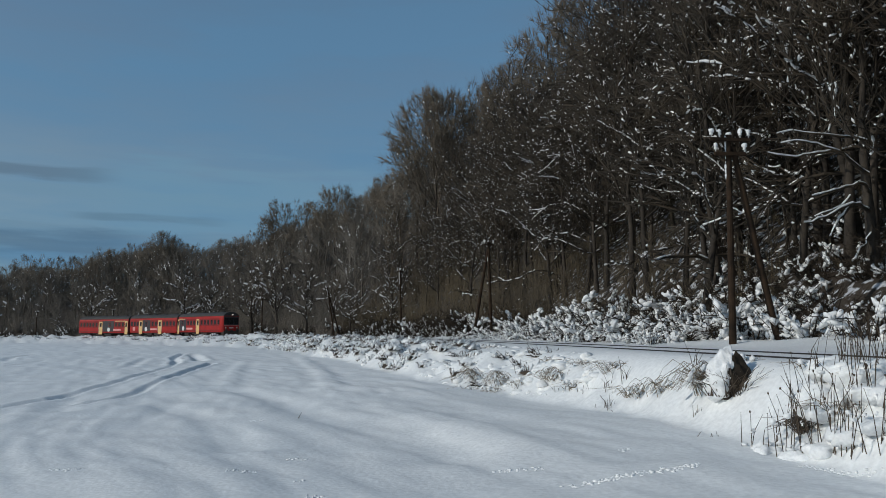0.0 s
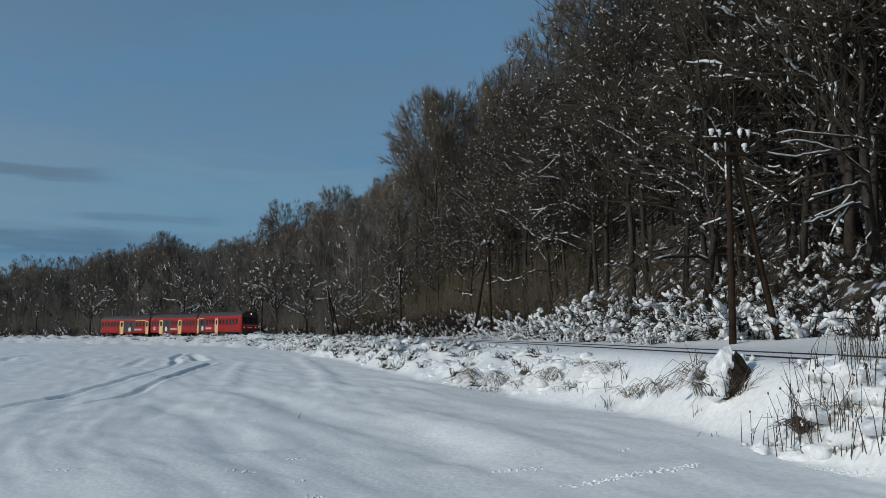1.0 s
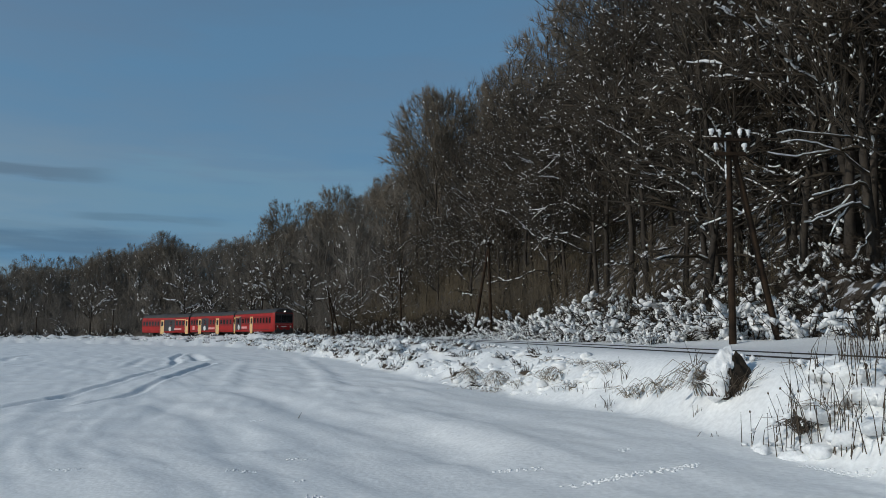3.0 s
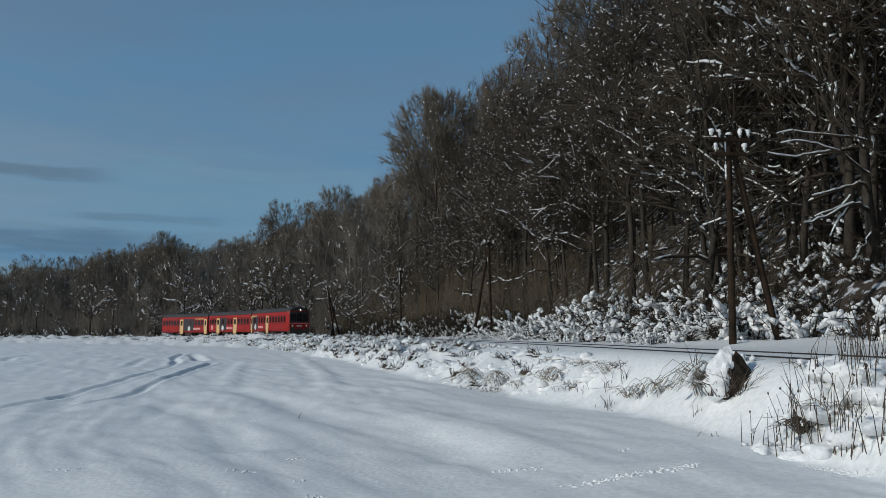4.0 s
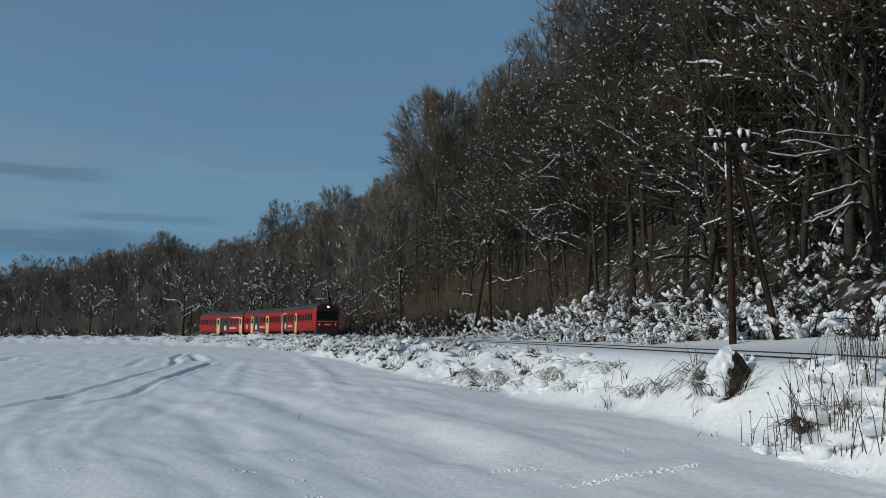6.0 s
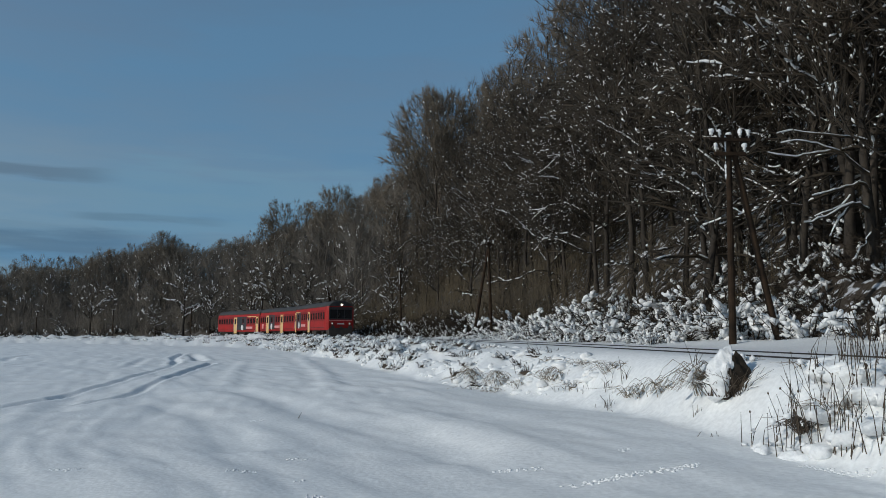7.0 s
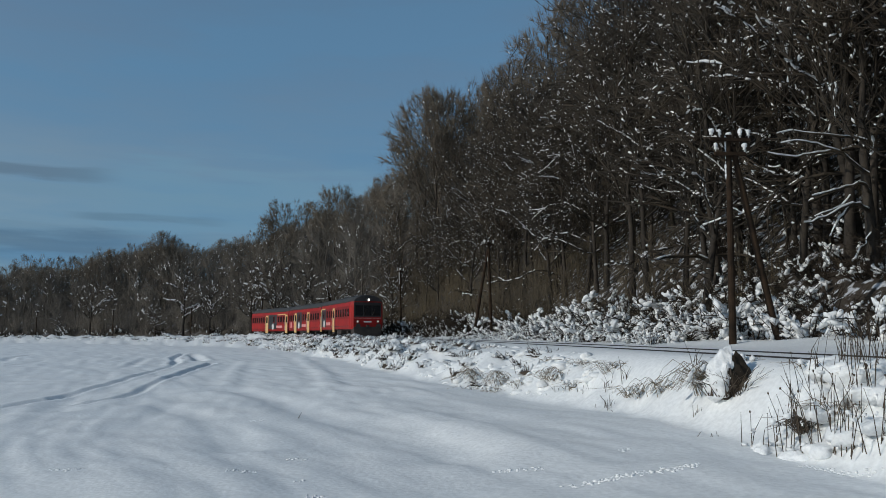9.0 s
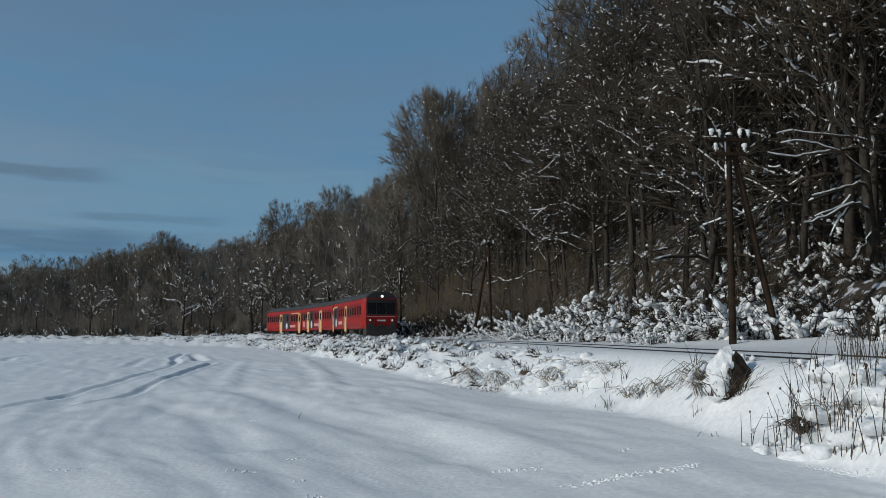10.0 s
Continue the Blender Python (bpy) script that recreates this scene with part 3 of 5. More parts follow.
CARS = [
    build_car("red railcar with yellow doors, dark roof and lit headlight", spread(0.52, 0.96, 6) + spread(0.21, 0.42, 3) + [0.11],
              [(0.47, 0.85), (0.015, 0.5)], [(0.04, 0.20)], [0.13], [(0.21, 0.35)], [(0.03, 0.17)], [], True),
    build_car("red railcar trailer with two yellow doors and black panels", spread(0.02, 0.21, 3) + spread(0.47, 0.61, 2) + spread(0.71, 0.98, 4) + [0.37],
              [(0.25, 0.95), (0.66, 0.95)], [(0.29, 0.455)], [0.365], [(0.455, 0.60)], [], [0.10], False),
    build_car("red railcar trailer with yellow doors at middle and end", spread(0.02, 0.40, 6) + spread(0.73, 0.93, 3) + [0.64],
              [(0.455, 0.95), (0.965, 0.7)], [(0.50, 0.72)], [0.62], [(0.71, 0.86)], [(0.74, 0.94)], [], False),
]


# ---- telegraph poles along the line ----
def build_pole(name_label, tall, strut, arms, lean):
    """A timber pole with its foot at the origin; the line runs along y, the field lies towards -x."""
    rng = np.random.RandomState(int(tall * 100) + len(strut))
    pole = tagged(new("telegraph_pole"), name_label, "telegraph pole", group="telegraph poles beside the line")
    top = (lean * tall, 0, tall)
    part("post", rod((0, 0, -0.5), top, 0.10, 0.075, 12), POLE, pole)
    if strut:
        part("strut", rod((strut[0], strut[1], -0.45), (lean * tall * 0.95 + 0.12 * (strut[0] > 1.5), 0.02, tall * 0.95), 0.10, 0.075, 12), POLE, pole, "leaning timber strut")
    clumps = [(lean * tall, 0, tall + 0.03)]
    for z, half in arms:
        arm = part("crossarm", box((lean * z - half, -0.15, z - 0.05), (lean * z + half, -0.06, z + 0.05), 0.01), POLE, pole)
        for k in (-1, -0.55, 0.55, 1) if half > 0.45 else (-1, 1):
            x = lean * z + half * 0.92 * k
            bm = rod((x, -0.105, z + 0.02), (x, -0.105, z + 0.16), 0.014, sides=6)
            add_rod(bm, (x, -0.105, z + 0.12), (x, -0.105, z + 0.20), 0.05, 0.045, 10)
            add_rod(bm, (x, -0.105, z + 0.20), (x, -0.105, z + 0.25), 0.035, 0.03, 10)
            part("insulator", bm, PORCELAIN, arm, "white porcelain insulator")
            clumps.append((x, -0.105, z + 0.24))
    c = np.array(clumps)
    mesh_part("snow_cap", mesh_of("snow_cap", *blobs(c, rng.uniform(0.05, 0.085, len(c)), rng, 1, 0.9), SNOW_CLUMP, True), pole, "clumps of snow")["kind"] = "stuff"
    drift = np.stack([np.full(9, -0.09) + lean * np.linspace(0.8, 0.98, 9) * tall, np.zeros(9), np.linspace(0.8, 0.98, 9) * tall], 1)
    mesh_part("rime", mesh_of("rime", *blobs(drift, rng.uniform(0.012, 0.035, 9), rng, 1, 3.0), SNOW_CLUMP, True), pole, "snow blown against the post")["kind"] = "stuff"
    return pole


def place_poles():
    #        s, across, height, strut foot (across, along), arms, lean
    rows = [(41.0, 3.35, 5.75, (1.62, 0.4), [(5.6, 0.58), (5.2, 0.45)], 0.020),
            (14.8, 4.15, 5.85, (-1.15, 0.3), [(5.65, 0.3)], -0.03),
            (-9.4, 4.1, 6.15, (), [(5.95, 0.3)], -0.02),
            (-34.3, 4.9, 5.95, (0.75, 0.3), [(5.75, 0.3)], -0.17),
            (-55.0, 4.0, 5.5, (), [(5.3, 0.3)], 0.0),
            (-75.2, 4.0, 4.7, (), [(4.5, 0.3)], 0.0),
            (-96.2, 4.0, 5.0, (), [(4.8, 0.3)], -0.01),
            (-116.0, 4.0, 4.9, (), [(4.7, 0.3)], 0.01)]
    for s, across, tall, strut, arms, lean in rows:
        x, y, h = on_line(s, across)
        label = "dark weathered timber telegraph pole with " + ("a leaning strut and snowy insulators" if strut else "snowy insulators")
        build_pole(label, tall, strut, arms, lean).matrix_basis = pose(x, y, ground_at(x, y), 0, 0, math.degrees(h) * 0.6)


place_poles()


# ---- trees ----
def unit(v):
    return v / (np.linalg.norm(v, axis=-1, keepdims=True) + 1e-9)


def grow(seed, tall, crown_from, limbs, branches, twigs, width, thick, twig_r, droop=0.0, rise=0.9, fine=True, heavy=False, reach=(0.4, 1.15), flecks=170, spire=0.68, snow_scale=1.0):
    """Trunk, crown and snow as vertices and triangles of a bare tree."""
    rng = np.random.RandomState(seed)
    n = 8 if fine else 4
    z = np.linspace(0, 1, n + 1)
    wob = np.cumsum(rng.normal(0, 0.018 * tall / n * 4, (n + 1, 2)), 0) * z[:, None]
    spine = np.stack([wob[:, 0], wob[:, 1], z * tall * spire], 1)
    spine[0, 2] = -0.8
    rad = thick * (1 - 0.86 * z ** 0.9) * (1 + 0.35 * np.exp(-z * 25))
    trunk = tubes(spine[:-1], spine[1:], rad[:-1], rad[1:], 7 if fine else 3)
    p0, p1, r0, r1 = [], [], [], []
    snow_a, snow_b, snow_r = [], [], []
    tips, tip_d, tip_l = [], [], []
    for k in range(limbs):
        f = crown_from + (0.99 - crown_from) * (k + rng.rand()) / limbs
        base = np.array([np.interp(f, z, spine[:, i]) for i in range(3)])
        az = k * 2.4 + rng.uniform(-0.5, 0.5)
        up = rise * rng.uniform(0.55, 1.3) + 1.5 * f * f
        d = unit(np.array([math.cos(az), math.sin(az), up]))
        length = width * tall * (0.86 - 0.12 * f) * rng.uniform(0.85, 1.08)
        r = max(thick * (1 - 0.86 * f) * 0.55, twig_r * 1.6)
        seg = 8 if fine else 2
        p = base
        for i in range(seg):
            d = unit(d + rng.normal(0, 0.25, 3) + np.array([0, 0, 0.07 - droop * 0.7]))
            q = p + d * length / seg
            ra, rb = r * (1 - 0.8 * i / seg), r * (1 - 0.8 * (i + 1) / seg)
            p0.append(p), p1.append(q), r0.append(ra), r1.append(rb)
            if abs(d[2]) < 0.75 and rng.rand() < (0.8 if heavy else 0.22 if flecks > 50 else 0.04):
                snow_a.append(p + [0, 0, ra * 0.8]), snow_b.append(q + [0, 0, rb * 0.8]), snow_r.append(snow_scale * min(max(ra * 0.65, 0.040 if heavy else 0.030), 0.055))
            nb = branches // seg + (rng.rand() < (branches % seg) / seg)
            for _ in range(nb):
                t = rng.rand()
                e = unit(d + rng.normal(0, 0.62, 3) + np.array([0, 0, 0.22 - droop]))
                bl = length * rng.uniform(0.22, 0.45)
                a = p + (q - p) * t
                m = a + e * bl * 0.55
                e2 = unit(e + rng.normal(0, 0.25, 3) + np.array([0, 0, 0.12 - droop]))
                b = m + e2 * bl * 0.5
                br = max(ra * 0.45, twig_r * 1.2)
                p0.extend([a, m]), p1.extend([m, b]), r0.extend([br, br * 0.65]), r1.extend([br * 0.65, br * 0.3])
                if abs(e[2]) < 0.6 and rng.rand() < (0.17 if flecks > 50 else 0.03):
                    snow_a.append(a + [0, 0, br]), snow_b.append(m + [0, 0, br]), snow_r.append(snow_scale * 0.036)
                for _ in range(twigs):
                    w = rng.rand()
                    tips.append(a + (m - a) * w * 2 if w < 0.5 else m + (b - m) * (w - 0.5) * 2)
                    tip_d.append(unit(e2 + rng.normal(0, 0.55, 3) + np.array([0, 0, 0.15 - droop])))
                    tip_l.append(bl * rng.uniform(*reach))
            p = q
    pieces = [tubes(p0, p1, r0, r1, 3)]
    tips, tip_d, tip_l = np.array(tips), np.array(tip_d), np.array(tip_l)
    pieces.append(tubes(tips, tips + tip_d * tip_l[:, None], np.full(len(tips), twig_r), None, 3))
    snow = None
    if fine:
        a, b, r = np.array(snow_a), np.array(snow_b), np.array(snow_r)
        keep = 1.0 - heavy
        w0 = keep * rng.uniform(0, 0.4, (len(a), 1)) * (rng.rand(len(a), 1) < 0.6)
        w1 = np.minimum(w0 + rng.uniform(0.2, 0.7, (len(a), 1)) + heavy * 0.6, 1.0 + heavy * 0.15)
        a, b = a + (b - a) * w0, a + (b - a) * w1
        pick = rng.choice(len(tips), min(len(tips), flecks), False)
        mid = tips[pick] + tip_d[pick] * tip_l[pick, None] * 0.3
        # each strip of snow lies in three broken, uneven lengths
        marks = [a + (b - a) * w + rng.normal(0, 0.022, a.shape) for w in (0.0, 0.36, 0.68, 1.0)]
        strips = []
        for p, q in zip(marks, marks[1:]):
            on = rng.rand(len(a)) < (0.9 if heavy else 0.66)
            gap = (q - p)[on] * rng.uniform(0.0, 0.16, (on.sum(), 1))
            strips.append(tubes(p[on] + gap, q[on] - gap, r[on] * rng.uniform(0.4, 1.25, on.sum()), r[on] * rng.uniform(0.4, 1.35, on.sum()), 4))
        snow = join(strips + [lobes(mid, tip_d[pick] * [1, 1, 0.6], snow_scale * rng.uniform(0.10, 0.34, len(pick)), snow_scale * (0.022 + 0.034 * rng.rand(len(pick)) ** 1.6), rng, 0, 0.35)])
    return trunk, join(pieces), snow


def tree_thing(seed, label, twig_mat=None, **how):
    trunk, crown, snow = grow(seed, **how)
    tree = tagged(new("tree"), label, "tree", group="bare trees on the slope")
    mesh_part("trunk", mesh_of("trunk", *trunk, BARK, True), tree)
    mesh_part("crown", mesh_of("crown", *crown, twig_mat or TWIG), tree)
    tagged(mesh_part("snow_cover", mesh_of("snow_cover", *snow, SNOW_CLUMP, True), tree, "snow lying along the branches"), kind="stuff")
    return tree


def fan_tree(seed, label, tall):
    """A tree that forks again and again into a rounded fan of fine twigs."""
    rng = np.random.RandomState(seed)
    fork = 0.30 * tall
    spine = np.array([(0, 0, -0.8), (0.1, 0.05, fork * 0.5), (0.0, 0.1, fork), (0.1, 0, tall * 0.5)])
    trunk = tubes(spine[:-1], spine[1:], [0.21, 0.18, 0.15], [0.18, 0.15, 0.06], 6)
    n = 9
    at = np.linspace(0.25, 0.5, n)[:, None] * [0, 0, tall] + [0.05, 0.05, 0]
    az = np.arange(n) * 2.4 + rng.uniform(-0.4, 0.4, n)
    tilt = np.radians(np.linspace(55, 12, n) + rng.uniform(-6, 6, n))
    d = np.stack([np.cos(az) * np.sin(tilt), np.sin(az) * np.sin(tilt), np.cos(tilt)], 1)
    long, r = np.full(n, 0.135 * tall), np.full(n, 0.085)
    pieces, tips, ways = [], [], []
    for level in range(6):
        end = at + d * long[:, None] * rng.uniform(0.75, 1.2, (len(at), 1))
        pieces.append(tubes(at, end, r, r * 0.7, 3))
        if level > 2:
            tips.append(at + (end - at) * rng.rand(len(at), 1)), ways.append(d)
        at, d, long, r = (np.repeat(v, 2, 0) for v in (end, d, long * 0.80, np.maximum(r * 0.66, 0.017)))
        d = unit(d + rng.normal(0, 0.27, d.shape) + [0, 0, 0.05])
    tips, ways = np.concatenate(tips + [at]), np.concatenate(ways + [d])
    for _ in range(3):
        pieces.append(tubes(tips, tips + unit(ways + rng.normal(0, 0.30, ways.shape)) * rng.uniform(0.4, 1.3, (len(tips), 1)), np.full(len(tips), 0.019), None, 3))
    v, f = join(pieces)
    size = tall / v[:, 2].max()
    k = rng.choice(len(tips), 14, False)
    tree = tagged(new("tree"), label, "tree", group="bare trees on the slope")
    mesh_part("trunk", mesh_of("trunk", trunk[0] * size, trunk[1], BARK, True), tree)
    mesh_part("crown", mesh_of("crown", v * size, f, HILL_TWIG), tree)
    tagged(mesh_part("snow_cover", mesh_of("snow_cover", *lobes(tips[k] * size, ways[k], np.full(14, 0.3), np.full(14, 0.07), rng), SNOW_CLUMP, True), tree, "bits of snow in the forks"), kind="stuff")
    return tree


def bough_tree():
    """The tree at the wood's corner, with long boughs reaching out over the line, each under an unbroken ridge of snow."""
    rng = np.random.RandomState(290)
    trunk, crown, snow = grow(291, tall=15, crown_from=0.52, limbs=12, branches=5, twigs=9, width=0.3, thick=0.2, twig_r=0.022, rise=0.6)
    boughs = [(0.10, [(0, 0, 2.5), (-0.25, -0.2, 2.75), (-1.05, -0.5, 2.6), (-1.75, -0.8, 2.38), (-2.6, -1.0, 2.2)]),
              (0.11, [(0, 0, 1.9), (-0.5, -0.3, 2.1), (-1.05, -0.6, 2.0), (-1.9, -0.9, 1.6), (-2.65, -1.1, 1.4)]),
              (0.09, [(-0.85, -0.5, 2.05), (-1.4, -0.7, 1.58), (-1.8, -0.9, 1.0)]),
              (0.06, [(-0.8, -0.3, 2.35), (-1.2, -0.5, 2.0), (-2.1, -0.6, 1.65)]),
              (0.10, [(0, 0, 3.1), (-0.6, -0.2, 3.45), (-1.1, -0.4, 3.75), (-1.9, -0.6, 3.66), (-2.6, -0.7, 3.5), (-3.6, -0.9, 3.6)]),
              (0.06, [(-1.1, -0.4, 3.75), (-1.9, -0.6, 3.95), (-2.6, -0.8, 4.0), (-3.4, -0.9, 3.9)]),
              (0.07, [(0, 0, 4.2), (-1.4, -0.2, 4.35), (-2.5, -0.3, 4.45), (-3.1, -0.5, 4.3)]),
              (0.06, [(-0.1, -0.1, 1.2), (-0.6, -0.3, 0.7), (-0.9, -0.4, 0.3)])]
    wood, ridge = [crown], [snow]
    for thick, path in boughs:
        p = [np.array(path[0], float)]
        for b in path[1:]:
            a, b = p[-1], np.array(b, float)
            p += [a + (b - a) * w + rng.normal(0, 0.025, 3) for w in (0.33, 0.67)] + [b]
        p = np.array(p)
        r = np.linspace(thick, thick * 0.25, len(p)) * 0.6
        wood.append(tubes(p[:-1], p[1:], r[:-1], r[1:], 6))
        lay = p + np.stack([0 * r, 0 * r, r + 0.012], 1)
        thickness = rng.uniform(0.020, 0.042, len(p))
        on = rng.rand(len(p) - 1) < 0.92
        ridge.append(tubes(lay[:-1][on], lay[1:][on], thickness[:-1][on], thickness[1:][on], 5))
        k = rng.randint(1, len(p), 16)
        d = unit(rng.normal(0, 0.6, (16, 3)) + [-0.6, -0.2, -0.1])
        wood.append(tubes(p[k], p[k] + d * rng.uniform(0.3, 0.9, (16, 1)), np.full(16, 0.012), None, 3))
    tree = tagged(new("tree"), "bare tree whose long boughs carry unbroken ridges of snow", "tree", group="bare trees on the slope")
    mesh_part("trunk", mesh_of("trunk", *trunk, BARK, True), tree)
    mesh_part("crown", mesh_of("crown", *join(wood), TWIG), tree)
    tagged(mesh_part("snow_cover", mesh_of("snow_cover", *join(ridge), SNOW_CLUMP, True), tree, "snow lying along the boughs"), kind="stuff")
    tree.matrix_basis = pose(13.55, 24.0, 1.9)


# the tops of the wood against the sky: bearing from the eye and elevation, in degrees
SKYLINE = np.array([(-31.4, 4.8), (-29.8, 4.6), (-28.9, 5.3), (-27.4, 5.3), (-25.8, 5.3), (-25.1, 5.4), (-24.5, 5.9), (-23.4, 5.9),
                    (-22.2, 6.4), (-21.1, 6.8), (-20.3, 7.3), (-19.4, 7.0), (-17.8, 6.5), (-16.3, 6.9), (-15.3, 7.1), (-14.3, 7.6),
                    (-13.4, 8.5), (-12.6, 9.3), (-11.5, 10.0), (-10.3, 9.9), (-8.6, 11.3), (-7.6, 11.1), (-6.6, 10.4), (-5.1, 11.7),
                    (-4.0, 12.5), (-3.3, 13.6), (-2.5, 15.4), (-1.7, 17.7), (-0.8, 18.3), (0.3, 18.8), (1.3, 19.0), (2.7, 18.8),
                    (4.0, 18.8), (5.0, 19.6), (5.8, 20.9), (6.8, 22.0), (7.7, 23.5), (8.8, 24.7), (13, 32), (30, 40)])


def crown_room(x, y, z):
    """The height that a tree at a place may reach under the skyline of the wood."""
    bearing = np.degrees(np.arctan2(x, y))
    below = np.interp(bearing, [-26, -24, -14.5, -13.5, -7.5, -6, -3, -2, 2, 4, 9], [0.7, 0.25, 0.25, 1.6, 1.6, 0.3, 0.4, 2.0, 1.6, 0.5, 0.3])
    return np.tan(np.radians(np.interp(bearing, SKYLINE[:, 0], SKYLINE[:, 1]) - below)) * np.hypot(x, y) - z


def plant_trees():
    rng = np.random.RandomState(11)
    forest = "tall bare broadleaf tree with snow on its branches"
    edge = "spreading bare tree at the wood's edge, snow-laden boughs"
    kinds = [tree_thing(100 + i, forest, tall=t, crown_from=c, limbs=18, branches=5, twigs=9, width=w, thick=0.0080 * t, twig_r=0.024, rise=0.75)
             for i, (t, c, w) in enumerate([(15, 0.20, 0.34), (17, 0.24, 0.31), (18, 0.18, 0.30), (16, 0.26, 0.34), (19, 0.30, 0.29), (14, 0.15, 0.36)])]
    kinds += [tree_thing(200 + i, edge, tall=t, crown_from=0.2, limbs=18, branches=5, twigs=10, width=0.44, thick=0.15, twig_r=0.022, droop=0.07, rise=0.28, heavy=True)
              for i, t in enumerate((12.5, 14.5, 13.5))]
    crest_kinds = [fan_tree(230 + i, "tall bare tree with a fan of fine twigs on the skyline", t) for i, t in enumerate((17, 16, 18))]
    spots = []
    tries = 0
    while len(spots) < 140 and tries < 20000:
        tries += 1
        s = rng.uniform(-28, 57)
        u = np.interp(s, [20, 40, 46, 50], [8.6, 10.5, 11.0, 14.0]) + 31 * rng.rand() ** 1.35
        if all((s - a) ** 2 + (u - b) ** 2 > (2.1 + 0.02 * u) ** 2 for a, b in spots):
            spots.append((s, u))
    # a front rank of straight trunks behind the shrubs
    behind = len(spots)
    spots += [(s + rng.uniform(-0.5, 0.5), rng.uniform(8.6, 12.5) + 0.06 * max(s - 30, 0)) for s in np.arange(-4, 50, 1.7)]
    used = set()
    for i, (s, u) in enumerate(spots):
        x, y, _ = on_line(s, u)
        k = 6 + rng.randint(3) if i < behind and u < 15 and rng.rand() < 0.55 else rng.randint(6)
        m = pose(x, y, ground_at(x, y), rng.uniform(-4, 4), rng.uniform(-6, 3), rng.uniform(0, 360))
        if k in used:
            ob = copy_thing(kinds[k], m)
        else:
            ob, _ = kinds[k], used.add(k)
            ob.matrix_basis = m
        size = rng.uniform(0.85, 1.15) * np.interp(s, [-30, 0, 30], [0.8, 1.08, 1.12])
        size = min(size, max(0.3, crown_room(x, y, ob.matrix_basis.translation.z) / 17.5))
        ob.scale = (size, size, size)
    # boughs reaching over the bushes from the wood's edge
    for x, y, k, turn in ((14.3, 26.0, 6, 20), (12.9, 27.5, 7, 140), (15.8, 27.0, 8, 260), (10.5, 31.0, 6, 200)):
        copy_thing(kinds[k], pose(x, y, ground_at(x, y), -3, -7, turn))
    bough_tree()
    # spreading trees on the far edge of the wood, their forked limbs white with snow
    far_edge = [tree_thing(260 + i, "low spreading bare tree with limbs white with snow", tall=t, crown_from=0.3, limbs=12, branches=4, twigs=5, width=0.5, thick=0.2, twig_r=0.03, rise=0.55, heavy=True,
                           flecks=40, spire=0.55, snow_scale=1.9) for i, t in enumerate((10.5, 9.5))]
    for i, (x, y, size) in enumerate(((-64.6, 141.0, 1.3), (-44.0, 130.5, 1.45), (-38.5, 127.0, 1.15), (-50.0, 134.0, 0.75), (-25.0, 115.5, 1.4), (-19.0, 107.0, 1.2), (-29.5, 119.0, 1.1),
                                      (-11.0, 91.0, 0.8), (-14.0, 97.5, 0.95), (-74.0, 148.5, 0.5), (-5.5, 82.0, 0.8))):
        m = pose(x, y, ground_at(x, y), 0, 0, 47 * i)
        if i < 2:
            ob = far_edge[i]
            ob.matrix_basis = m
        else:
            ob = copy_thing(far_edge[i % 2], m)
        ob.scale = (size, size, size)
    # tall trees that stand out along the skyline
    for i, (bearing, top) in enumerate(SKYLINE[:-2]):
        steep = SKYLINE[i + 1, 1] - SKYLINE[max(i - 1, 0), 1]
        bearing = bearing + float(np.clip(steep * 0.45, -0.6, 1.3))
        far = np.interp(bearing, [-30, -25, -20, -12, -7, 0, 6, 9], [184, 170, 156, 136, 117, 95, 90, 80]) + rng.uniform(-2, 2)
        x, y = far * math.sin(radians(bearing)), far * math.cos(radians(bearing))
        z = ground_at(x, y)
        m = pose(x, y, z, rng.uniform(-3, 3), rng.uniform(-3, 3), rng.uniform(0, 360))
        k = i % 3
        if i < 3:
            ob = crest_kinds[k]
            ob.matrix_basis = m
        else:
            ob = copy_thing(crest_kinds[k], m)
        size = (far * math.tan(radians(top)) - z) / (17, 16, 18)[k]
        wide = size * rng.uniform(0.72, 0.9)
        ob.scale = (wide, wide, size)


def scatter(templates, places, rng):
    """Turned and scaled copies of array meshes in one: places are x, y, z, size."""
    vs, fs, k = [], [], 0
    for x, y, z, size in places:
        v, f = templates[rng.randint(len(templates))][:2]
        a = rng.uniform(0, 6.283)
        c, s = math.cos(a) * size, math.sin(a) * size
        w = np.stack([v[:, 0] * c - v[:, 1] * s + x, v[:, 0] * s + v[:, 1] * c + y, v[:, 2] * size + z], 1)
        vs.append(w.astype(np.float32))
        fs.append(f + k)
        k += len(v)
    return np.concatenate(vs), np.concatenate(fs)


